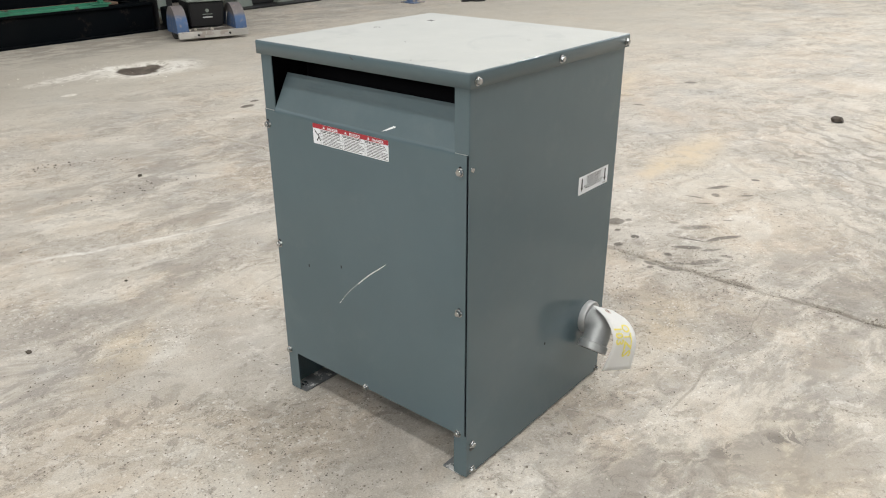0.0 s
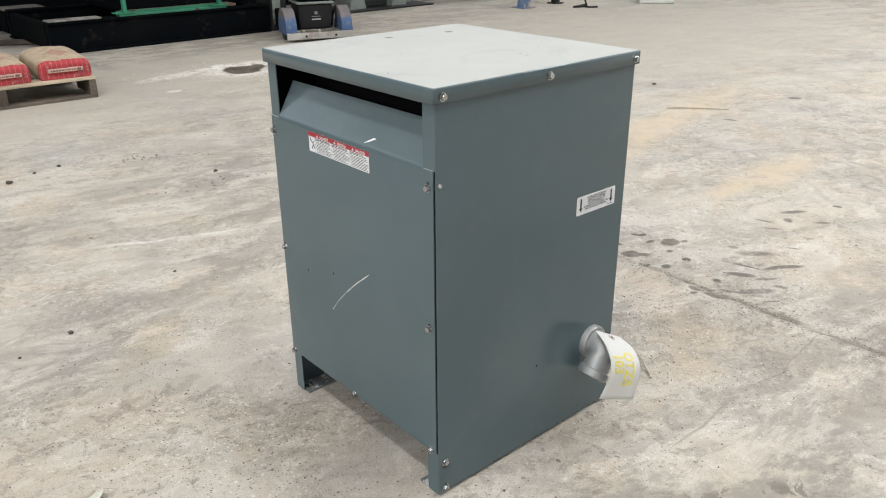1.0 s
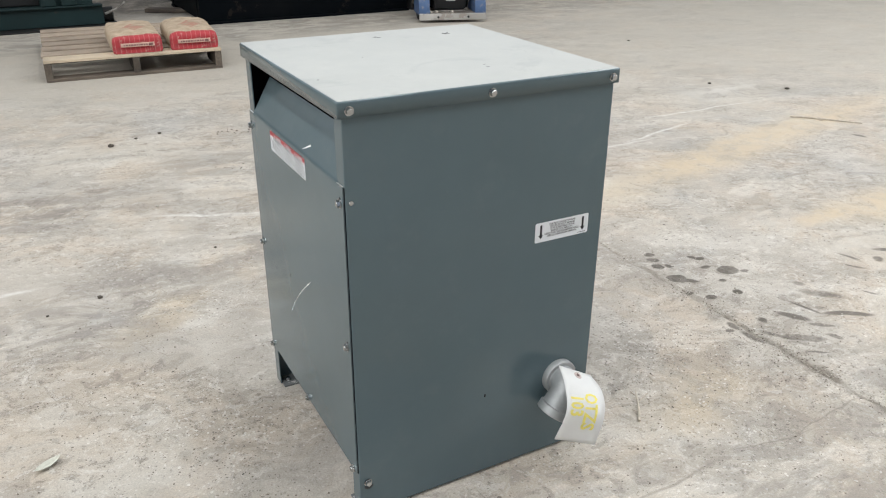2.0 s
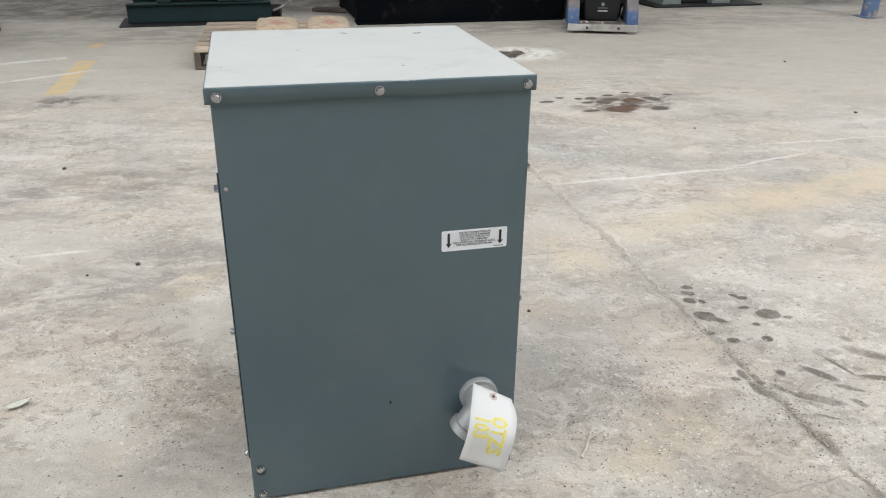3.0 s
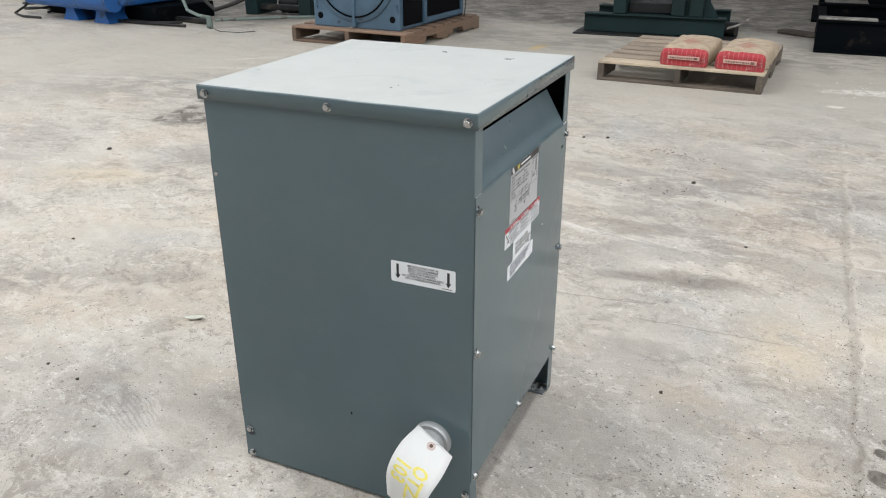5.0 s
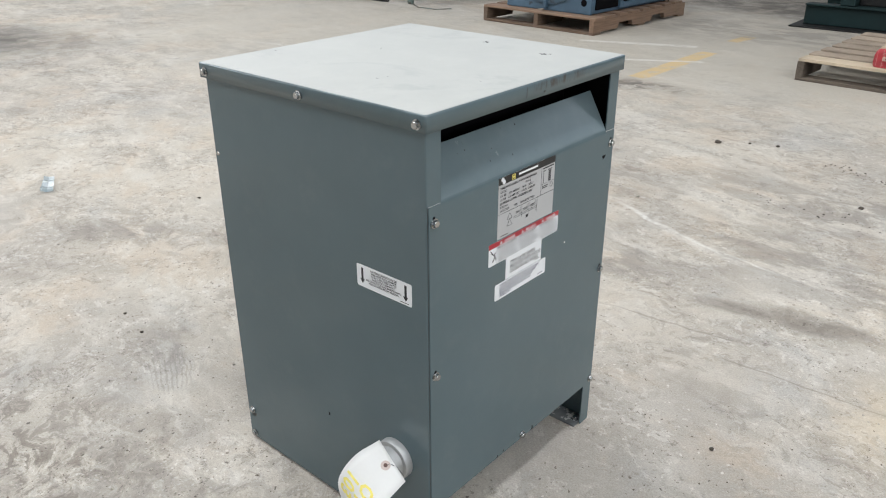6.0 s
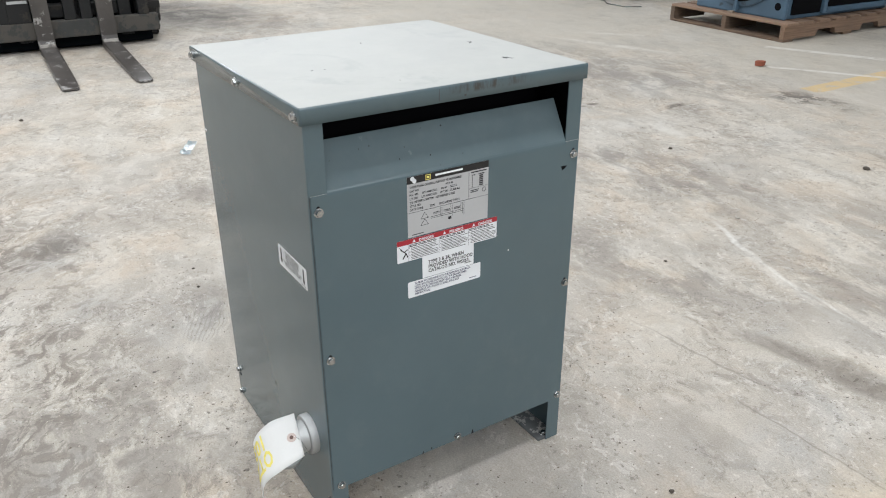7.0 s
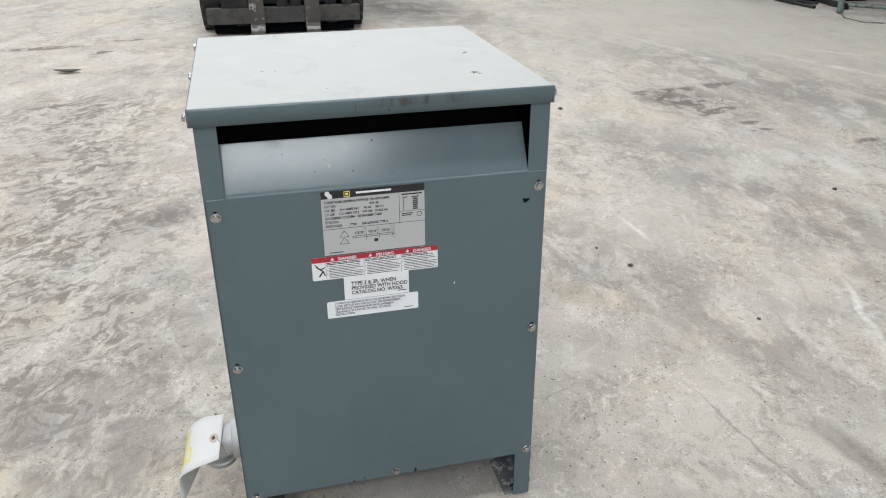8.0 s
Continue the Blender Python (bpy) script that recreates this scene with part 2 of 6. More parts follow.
    c = n.mix(n.math("MULTIPLY", n.math("MULTIPLY", n.step(flakes, 0.430, 0.400), n.step(mid, 0.40, 0.54)), 0.40), c, (0.68, 0.655, 0.61))
    ridge = n.step(n.math("ABSOLUTE", n.math("SUBTRACT", n.noise(7.0, 9.0, 0.66, None, 0.5), 0.5)), 0.010, 0.003)
    c = n.mix(n.math("MULTIPLY", n.math("MULTIPLY", ridge, n.step(cloud, 0.46, 0.58)), 0.50), c, (0.17, 0.148, 0.126))
    c = n.mix(n.math("MULTIPLY", n.math("MULTIPLY", n.step(grit, 0.570, 0.610), n.step(mid, 0.42, 0.56)), 0.55), c, (0.17, 0.146, 0.124))
    c = n.mix(n.math("MULTIPLY", n.math("MULTIPLY", n.step(grit, 0.420, 0.385), n.step(mid, 0.38, 0.52)), 0.48), c, (0.68, 0.65, 0.60))
    pits = n.noise(1.3, 6.0, 0.7, n.vec("ADD", n.pos, (5.0, 2.0, 0.0)))
    speck = n.math("MULTIPLY", n.step(n.cells(21.0, at), 0.075, 0.055), n.step(pits, 0.47, 0.52))
    c = n.mix(n.math("MULTIPLY", speck, 0.90), c, (0.075, 0.063, 0.055))
    specks = n.math("MULTIPLY", n.step(n.cells(52.0, near), 0.13, 0.10), n.step(n.noise(2.6, 8.0, 0.75), 0.47, 0.53))
    c = n.mix(n.math("MULTIPLY", specks, 0.80), c, (0.12, 0.094, 0.074))
    chips = n.math("MULTIPLY", n.step(n.cells(46.0, n.vec("ADD", near, (3.3, 1.7, 0.0))), 0.15, 0.115), n.step(n.noise(2.3, 8.0, 0.75), 0.49, 0.56))
    c = n.mix(n.math("MULTIPLY", chips, 0.70), c, (0.72, 0.695, 0.65))
    # pale dust lying over the slab where nobody drives
    dust = n.math("MULTIPLY", blobs([(0.0, 4.6, 3.4, 1.5, 0, 0.4), (5.0, 3.2, 2.6, 1.6, 10, 0.5), (-4.0, 3.3, 1.6, 1.2, 0, 0.5)]), n.step(small, 0.62, 0.44, 0.45, 0.85))
    c = n.mix(dust, c, (0.455, 0.422, 0.365))
    # shade in the machine row and beside the forklift, painted into the slab colour
    row_shade = n.math("MULTIPLY", n.math("MAXIMUM", n.step(n.math("ADD", y, n.math("MULTIPLY", t1, 1.6)), 6.5, 7.3), blobs([(-5.6, 6.0, 2.2, 1.2, 0, 0.2), (-5.6, 1.15, 0.85, 0.50, 20, 0.8)])), n.step(t2, 0.62, 0.40, 0.5, 0.92))
    c = n.mix(row_shade, c, (0.105, 0.095, 0.085))
    c = n.mix(n.math("MULTIPLY", n.step(fleck, 0.63, 0.67), 0.20), c, (0.66, 0.64, 0.59))
    grain = n.math("ADD", 1.0, n.math("MULTIPLY", n.math("SUBTRACT", n.noise(260.0, 3.0, 0.7), 0.5), 0.85))
    c = n.mix(1.0, c, grain, "MULTIPLY")
    # sandy drift, rust tint, chalky spill, painted marks
    sand = n.math("MULTIPLY", blobs([(2.25, 1.07, 1.15, 0.115, 12, 0.7), (2.06, 0.32, 0.28, 0.09, 2, 0.7), (1.76, 0.33, 0.13, 0.045, 8, 0.6)]), n.math("MULTIPLY", n.step(mid, 0.3, 0.6, 0.60, 0.9), n.step(small, 0.64, 0.46, 0.45, 1.0)))
    faint = n.math("MULTIPLY", blobs([(0.75, 0.65, 0.10, 0.14, 0, 0.95), (-0.42, 0.68, 0.14, 0.06, 35, 0.95), (0.55, -0.28, 0.16, 0.07, 20, 0.95), (-1.96, 1.0, 0.22, 0.09, 10, 0.9), (0.1, -0.75, 0.2, 0.1, 10, 0.95)]), n.step(small, 0.62, 0.46, 0.15, 0.60))
    sand = n.math("MAXIMUM", sand, faint)
    c = n.mix(n.math("MULTIPLY", sand, n.step(skin, 0.60, 0.46, 0.70, 1.0)), c, (0.575, 0.475, 0.340))
    broken = n.step(n.noise(17.0, 10.0, 0.82), 0.465, 0.49)
    spill = n.math("MAXIMUM", n.math("MULTIPLY", blobs([(1.620, 3.910, 0.37, 0.25, 4, 0.3), (1.120, 4.030, 0.28, 0.07, 12, 0.4), (0.890, 3.560, 0.045, 0.03, 0, 0.3)]), broken),
                   n.math("MULTIPLY", blobs([(1.580, 3.740, 0.22, 0.035, 4, 0.3), (1.870, 3.950, 0.07, 0.07, 0, 0.3), (0.890, 3.560, 0.045, 0.03, 0, 0.3)]), n.step(t2, 0.42, 0.48, 0.3, 1.0)))
    c = n.mix(n.math("MULTIPLY", spill, 0.85), c, (0.74, 0.71, 0.655))
    yellow = n.math("MULTIPLY", stripes([(-1.225, 3.71, 0.50, 0.068, 89), (-1.24, 4.80, 0.16, 0.055, 85)]), n.step(small, 0.60, 0.50, 0.25, 1.0))
    c = n.mix(n.math("MULTIPLY", yellow, 0.68), c, (0.64, 0.45, 0.19))
    lane = n.math("MULTIPLY", stripes([(-1.74, 4.172, 0.42, 0.040, 22), (-1.42, 3.70, 0.365, 0.026, 30)]), n.step(small, 0.62, 0.48, 0.35, 1.0))
    c = n.mix(n.math("MULTIPLY", lane, 0.66), c, (0.68, 0.665, 0.63))
    line = blobs([(1.34, 1.30, 0.44, 0.010, 2.5, 0.5), (1.97, 1.388, 0.24, 0.008, 13, 0.5), (2.44, 1.592, 0.36, 0.007, 0, 0.5), (-0.20, 1.355, 0.14, 0.010, -23, 0.6), (0.03, 1.262, 0.13, 0.007, -20, 0.7), (0.20, 1.225, 0.10, 0.006, -12, 0.7), (-0.80, 1.0, 0.085, 0.009, 2, 0.6)])
    c = n.mix(n.math("MULTIPLY", n.math("MULTIPLY", line, n.step(grit, 0.60, 0.42, 0.5, 1.0)), 0.75), c, (0.70, 0.69, 0.655))
    white = n.math("MULTIPLY", blobs([(-0.35, 0.605, 0.055, 0.022, 10, 0.7), (-0.55, 0.22, 0.04, 0.012, 20, 0.7), (2.88, 1.86, 0.25, 0.07, 5, 0.8), (0.06, 1.24, 0.24, 0.018, -17, 0.9), (-1.30, 1.98, 0.22, 0.09, 70, 0.8), (-1.15, 2.06, 0.14, 0.05, -20, 0.8), (-3.58, 2.52, 0.30, 0.03, 14, 0.7), (-3.0, 2.63, 0.35, 0.03, 9, 0.7), (-2.72, 3.2, 0.40, 0.035, 20, 0.7), (-2.98, 3.52, 0.2, 0.03, 42, 0.7), (-0.88, 1.53, 0.12, 0.04, 0, 0.9)]), n.step(small, 0.64, 0.42))
    c = n.mix(n.math("MULTIPLY", white, 0.55), c, (0.66, 0.64, 0.595))
    # oil and water stains
    drops = blobs([(0.99, 0.368, 0.015, 0.012, 174, 0.15), (0.974, 0.334, 0.016, 0.014, 174, 0.15), (0.952, 0.293, 0.018, 0.015, 177, 0.15), (0.983, 0.282, 0.008, 0.011, 0, 0.2), (0.95, 0.204, 0.028, 0.026, 145, 0.12),
                   (0.976, 0.182, 0.024, 0.013, 148, 0.15), (1.084, 0.294, 0.015, 0.008, 135, 0.2), (1.10, 0.276, 0.018, 0.011, 156, 0.2), (1.08, 0.218, 0.017, 0.01, 0, 0.3), (1.128, 0.174, 0.034, 0.026, 176, 0.12),
                   (1.17, 0.152, 0.014, 0.009, 0, 0.3), (1.062, 0.13, 0.01, 0.009, 0, 0.2), (0.952, 0.071, 0.014, 0.013, 158, 0.2), (1.039, 0.062, 0.014, 0.014, 0, 0.2), (0.917, 0.118, 0.013, 0.009, 160, 0.2), (0.978, -0.086, 0.010, 0.015, 0, 0.3)])
    wave = blobs([(1.691, 0.038, 0.05, 0.013, 142, 0.3), (1.601, 0.015, 0.013, 0.02, 129, 0.3), (1.668, -0.075, 0.027, 0.009, 138, 0.3), (1.86, -0.042, 0.014, 0.012, 129, 0.3), (1.487, 0.016, 0.03, 0.007, 134, 0.4), (1.376, -0.119, 0.021, 0.006, 122, 0.4),
                  (1.241, 0.013, 0.018, 0.013, 137, 0.5), (1.243, -0.061, 0.054, 0.018, 132, 0.5), (1.136, -0.092, 0.047, 0.007, 103, 0.4), (1.209, -0.171, 0.067, 0.011, 148, 0.3), (1.064, -0.112, 0.049, 0.017, 122, 0.3), (1.096, -0.183, 0.034, 0.007, 142, 0.4),
                  (1.076, -0.232, 0.017, 0.009, 107, 0.3), (0.996, -0.195, 0.053, 0.015, 144, 0.3), (0.943, -0.144, 0.029, 0.010, 125, 0.4), (1.488, -0.113, 0.016, 0.007, 139, 0.4)])
    more = blobs([(0.882, -0.074, 0.020, 0.012, 87, 0.3), (0.887, -0.14, 0.040, 0.013, 104, 0.3), (0.854, -0.085, 0.011, 0.007, 170, 0.3), (0.969, -0.262, 0.028, 0.005, 146, 0.4), (1.53, 0.064, 0.03, 0.008, 100, 0.5),
                  (3.47, 0.93, 0.037, 0.03, 107, 0.3), (2.746, 0.91, 0.033, 0.015, 100, 0.4), (3.294, 0.734, 0.02, 0.01, 119, 0.4)])
    drops = n.math("MAXIMUM", n.math("MULTIPLY", drops, n.step(small, 0.62, 0.48, 0.70, 1.0)), n.math("MAXIMUM", n.math("MULTIPLY", wave, n.step(small, 0.58, 0.46, 0.55, 0.90)), n.math("MULTIPLY", more, 0.8)))
    c = n.mix(n.math("MULTIPLY", drops, 0.92), c, (0.080, 0.067, 0.054))
    brown = blobs([(1.710, 2.330, 0.092, 0.070, 8, 0.2), (1.856, 2.483, 0.062, 0.060, 0, 0.25), (1.800, 2.400, 0.06, 0.05, 30, 0.3)])
    spots = blobs([(1.687, 2.484, 0.045, 0.036, 0, 0.2), (1.650, 2.576, 0.036, 0.03, 10, 0.2), (1.993, 2.500, 0.048, 0.055, 0, 0.25), (1.378, 2.552, 0.042, 0.026, 5, 0.25), (1.924, 2.297, 0.054, 0.040, 12, 0.25), (1.576, 2.578, 0.026, 0.02, 0, 0.2),
                   (1.547, 2.321, 0.052, 0.024, 5, 0.3), (1.775, 2.628, 0.032, 0.024, 0, 0.25), (1.903, 2.672, 0.026, 0.02, 0, 0.25), (2.121, 2.574, 0.03, 0.022, 0, 0.25), (1.480, 2.618, 0.026, 0.018, 0, 0.25), (1.750, 2.530, 0.05, 0.03, 0, 0.3), (1.600, 2.490, 0.04, 0.02, 10, 0.3)])
    c = n.mix(n.math("MULTIPLY", spots, 0.90), c, (0.085, 0.068, 0.055))
    c = n.mix(n.math("MULTIPLY", brown, 0.95), c, n.mix(n.step(small, 0.4, 0.6), (0.135, 0.060, 0.030), (0.085, 0.045, 0.028)))
    wet = blobs([(1.800, 2.450, 0.30, 0.16, 10, 0.7), (-1.29, -0.47, 0.07, 0.09, 0, 0.8), (-2.15, 1.98, 0.26, 0.20, 20, 0.7),
                 (-1.15, 3.05, 0.24, 0.10, 8, 0.8), (0.22, -0.64, 0.14, 0.03, -35, 0.7)])
    wet = n.math("MULTIPLY", wet, n.math("MAXIMUM", n.math("MULTIPLY", n.step(small, 0.60, 0.50), 0.22), n.step(skin, 0.505, 0.525)))
    c = n.mix(n.math("MULTIPLY", wet, 0.80), c, (0.105, 0.088, 0.072))
    flaky = blobs([(-1.98, 2.03, 0.035, 0.13, 20, 0.3), (-2.14, 1.97, 0.05, 0.11, 15, 0.4), (-2.27, 1.90, 0.06, 0.08, 0, 0.4), (-2.38, 1.84, 0.04, 0.06, 0, 0.4), (-2.39, 2.04, 0.05, 0.10, 10, 0.4), (-2.44, 2.30, 0.05, 0.12, 10, 0.4), (-1.77, 2.07, 0.025, 0.05, 0, 0.4), (-1.66, 2.05, 0.02, 0.06, 0, 0.4), (-1.41, 2.40, 0.03, 0.07, 10, 0.4),
                   (-4.46, -1.46, 0.055, 0.26, 4, 0.3), (-4.22, -1.06, 0.045, 0.11, 12, 0.3), (-4.62, -0.95, 0.04, 0.10, 0, 0.4), (-2.88, -1.10, 0.04, 0.12, 10, 0.5)])
    flaky = n.math("MULTIPLY", flaky, n.step(n.noise(1.0, 6.0, 0.62, n.vec("MULTIPLY", n.pos, (17.0, 11.0, 1.0)), 0.3), 0.45, 0.49))
    c = n.mix(n.math("MULTIPLY", flaky, 0.76), c, (0.100, 0.083, 0.066))
    damp = blobs([(0.51, 0.975, 0.15, 0.045, 2, 0.7), (0.30, 0.93, 0.10, 0.03, 8, 0.7), (-1.29, -0.49, 0.05, 0.08, 20, 0.8)])
    c = n.mix(n.math("MULTIPLY", damp, n.step(skin, 0.62, 0.44, 0.45, 0.78)), c, (0.17, 0.150, 0.128))
    # loose gritty skin broken up round the cabinet's foot
    gritty = n.math("MULTIPLY", blobs([(-0.44, 0.02, 0.26, 0.24, 0, 0.6), (-0.22, -0.44, 0.34, 0.16, 8, 0.6), (0.32, -0.40, 0.34, 0.14, 0, 0.6), (0.62, -0.12, 0.24, 0.26, 0, 0.6), (-0.36, 0.66, 0.22, 0.14, 30, 0.6), (0.78, -0.42, 0.2, 0.14, 0, 0.6)]), n.step(mid, 0.36, 0.52, 0.25, 1.0))
    crumb = n.math("MULTIPLY", n.step(n.cells(98.0, near), 0.22, 0.16), n.step(flakes, 0.46, 0.50))
    c = n.mix(n.math("MULTIPLY", n.math("MULTIPLY", gritty, crumb), 0.75), c, (0.13, 0.112, 0.095))
    bits = n.math("MULTIPLY", n.step(n.cells(80.0, n.vec("ADD", near, (1.3, 4.1, 0.0))), 0.24, 0.18), n.step(skin, 0.53, 0.48))
    c = n.mix(n.math("MULTIPLY", n.math("MULTIPLY", gritty, bits), 0.75), c, (0.70, 0.675, 0.63))
    comb = n.add("ShaderNodeTexWave")
    n.put(comb.inputs["Vector"], n.turn(near, -62.0))
    comb.inputs["Scale"].default_value, comb.inputs["Distortion"].default_value = 30.0, 3.0
    comb = n.math("MULTIPLY", blobs([(-0.59, -0.22, 0.085, 0.050, -30, 0.3)]), n.step(comb.outputs["Fac"], 0.55, 0.8))
    c = n.mix(n.math("MULTIPLY", comb, 0.26), c, (0.17, 0.150, 0.130))
    pit = blobs([(1.570, 3.990, 0.125, 0.11, 4, 0.12), (1.680, 4.005, 0.07, 0.06, 0, 0.2)])
    c = n.mix(pit, c, n.mix(n.step(small, 0.4, 0.6), (0.135, 0.112, 0.092), (0.075, 0.060, 0.048)))
    clump = n.math("MULTIPLY", blobs([(1.760, 3.850, 0.13, 0.07, 20, 0.5), (1.420, 4.120, 0.12, 0.05, 10, 0.5), (1.350, 3.870, 0.06, 0.05, 0, 0.5)]), broken)
    c = n.mix(clump, c, (0.76, 0.735, 0.685))
    # scaly brown grime on the western floor
    scaly = n.noise(1.0, 10.0, 0.74, n.vec("MULTIPLY", n.turn(at, -24.0), (6.5, 4.6, 1.0)), 0.25)
    floor_dark = n.math("MULTIPLY", blobs([(-1.55, -0.84, 1.25, 0.32, 6, 0.6), (-0.75, -0.74, 0.8, 0.30, 6, 0.7), (-2.65, -0.95, 0.40, 0.34, 20, 0.7)]), n.math("MULTIPLY", n.step(scaly, 0.44, 0.52), n.step(flakes, 0.46, 0.54, 0.15, 1.0)))
    c = n.mix(n.math("MULTIPLY", floor_dark, 0.70), c, (0.130, 0.109, 0.089))
    # broad darker patches, broken up by the drag noise
    floor_dark = n.math("MULTIPLY", blobs([(-0.15, -0.55, 0.5, 0.25, 10, 0.9), (0.35, -0.66, 0.5, 0.22, 10, 0.8), (0.85, -0.85, 0.7, 0.28, 10, 0.8), (1.0, -0.55, 0.4, 0.25, 10, 0.9), (0.45, 1.85, 0.6, 0.25, 15, 0.9), (-0.6, 0.75, 0.4, 0.2, 20, 0.9), (-2.4, 2.6, 1.2, 0.4, 15, 0.9), (1.2, 5.2, 3.5, 0.5, 0, 0.6), (-1.0, 1.55, 0.8, 0.25, 10, 0.9), (-0.17, 0.99, 0.45, 0.14, 20, 0.9), (0.35, 1.3, 0.4, 0.2, -20, 0.9), (-1.37, 0.16, 0.25, 0.08, 30, 0.9), (-0.65, -0.18, 0.14, 0.10, 0, 0.9), (0.85, 4.9, 0.10, 0.32, 0, 0.7)]), n.step(drag, 0.44, 0.54))
    c = n.mix(n.math("MULTIPLY", floor_dark, 0.55), c, (0.20, 0.182, 0.165))
    crack = blobs([(0.21, 0.745, 0.17, 0.004, 7, 0.5), (0.56, 0.675, 0.24, 0.0026, 2, 0.6), (0.78, -0.44, 0.13, 0.0024, 6, 0.6), (0.60, -0.445, 0.09, 0.0024, -10, 0.6), (0.32, -0.445, 0.12, 0.003, 3, 0.6)])
    c = n.mix(n.math("MULTIPLY", crack, 0.42), c, (0.16, 0.138, 0.117))
    bands = n.add("ShaderNodeTexWave")
    n.put(bands.inputs["Vector"], n.turn(warp, 38.0))
    bands.inputs["Scale"].default_value, bands.inputs["Distortion"].default_value, bands.inputs["Detail"].default_value, bands.inputs["Detail Scale"].default_value = 3.4, 9.0, 4.0, 0.9
    ripple = n.math("MULTIPLY", blobs([(2.55, -0.35, 0.85, 0.55, 20, 0.7), (1.45, -0.75, 0.6, 0.3, 15, 0.7)]), n.math("MULTIPLY", n.step(bands.outputs["Fac"], 0.55, 0.85), n.step(skin, 0.40, 0.52, 0.3, 1.0)))
    c = n.mix(n.math("MULTIPLY", ripple, 0.50), c, (0.20, 0.182, 0.160))
    # crust along the joint, then the dirt in it
    crust = n.math("MULTIPLY", n.math("MULTIPLY", n.step(n.math("ABSOLUTE", n.math("SUBTRACT", n.axis(at, 0), 0.912)), 0.022, 0.006), n.step(small, 0.60, 0.44)), n.math("MULTIPLY", n.step(y, 0.1, 0.8, 0.35, 1.0), n.step(y, 3.2, 2.2)))
    c = n.mix(n.math("MULTIPLY", crust, 0.5), c, (0.60, 0.55, 0.475))
    joint = n.math("MULTIPLY", n.step(n.math("ABSOLUTE", n.math("SUBTRACT", n.axis(at, 0), 0.905)), 0.016, 0.003), n.step(small, 0.62, 0.45, 0.15, 1.0))
    joint = n.math("MULTIPLY", joint, n.step(y, 3.0, 2.0))
    c = n.mix(n.math("MULTIPLY", joint, n.step(y, 0.8, -0.2, 0.36, 0.74)), c, (0.17, 0.145, 0.118))
    rough = n.math("SUBTRACT", n.math("ADD", 0.55, n.math("MULTIPLY", small, 0.35)), n.math("MULTIPLY", n.math("MAXIMUM", wet, drops), 0.18), True)
    h = n.math("ADD", n.math("MULTIPLY", small, 1.0), n.math("MULTIPLY", grit, 0.40))
    h = n.math("ADD", n.math("ADD", h, n.math("MULTIPLY", flakes, 0.5)), n.math("MULTIPLY", drag, 0.6))
    return n.done(c, rough, 0.0, n.bump(h, 0.42, 0.007), 0.35)


ENAMEL = cabinet_paint()
CONCRETE = [concrete(bay) for bay in BAYS]
ZINC = plain("zinc_steel", (0.44, 0.45, 0.45), 0.24, 1.0, 0.15, 40.0, 300.0, 0.1)
CAST = plain("cast_grey_metal", (0.42, 0.43, 0.43), 0.5, 0.6, 0.15, 20.0, 200.0, 0.25)

# near-black that stands for shade in openings; nicks and seams use it too
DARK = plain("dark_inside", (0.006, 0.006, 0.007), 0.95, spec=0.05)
CHIP = plain("chipped_paint", (0.055, 0.055, 0.055), 0.7, 0.0, 0.3)
SLOT_DARK = plain("slot_shadow_paint", (0.030, 0.036, 0.038), 0.6, 0.0, 0.2)
PAPER = plain("white_paper", (0.70, 0.70, 0.685), 0.7, 0.0, 0.04, 20.0, 200.0, 0.05)
LABEL_WHITE = plain("label_white", (0.76, 0.78, 0.80), 0.42, 0.0, 0.04, 30.0, 200.0, 0.02)
LABEL_GREY = plain("label_silver", (0.44, 0.445, 0.45), 0.4, 0.0, 0.05, 30.0, 200.0, 0.02)
LABEL_BLACK = plain("label_black", (0.012, 0.012, 0.013), 0.45, 0.0, 0.1)
LABEL_RED = plain("label_red", (0.37, 0.018, 0.030), 0.42, 0.0, 0.08, 30.0)
INK = plain("ink", (0.012, 0.012, 0.015), 0.6, 0.0, 0.2)
INK_GREY = plain("fine_ink", (0.045, 0.045, 0.05), 0.6, 0.0, 0.2)
INK_BLUE = plain("ink_blue", (0.03, 0.035, 0.09), 0.6, 0.0, 0.2)
CRAYON = plain("yellow_crayon", (0.80, 0.70, 0.17), 0.7, 0.0, 0.2, 60.0)
SCRATCH = plain("bare_scratch", (0.78, 0.79, 0.78), 0.6, 0.0, 0.2, 80.0)
PINE = wood("pallet_wood", (0.42, 0.345, 0.27), (0.26, 0.20, 0.15), 0.75, 1.2, 0.7)
PALE_PINE = wood("pale_pallet_wood", (0.66, 0.55, 0.41), (0.48, 0.385, 0.275), 0.95, 1.05, 0.4)
DARK_WOOD = wood("dark_oily_wood", (0.075, 0.058, 0.046), (0.035, 0.028, 0.024))
OLD_PINE = wood("weathered_pallet_wood", (0.27, 0.178, 0.122), (0.15, 0.094, 0.064), 0.6, 1.2, 0.5)
GREY_PINE = wood("grey_dirty_wood", (0.13, 0.105, 0.082), (0.06, 0.047, 0.037))
ALONG_Y = (90.0, 4.0, 90.0)
GREY_STRINGER = wood("grey_dirty_stringer", (0.13, 0.105, 0.082), (0.06, 0.047, 0.037), grain_scale=ALONG_Y)
OLD_STRINGER = wood("weathered_stringer", (0.22, 0.142, 0.095), (0.12, 0.075, 0.05), 0.6, 1.2, 0.5, ALONG_Y)
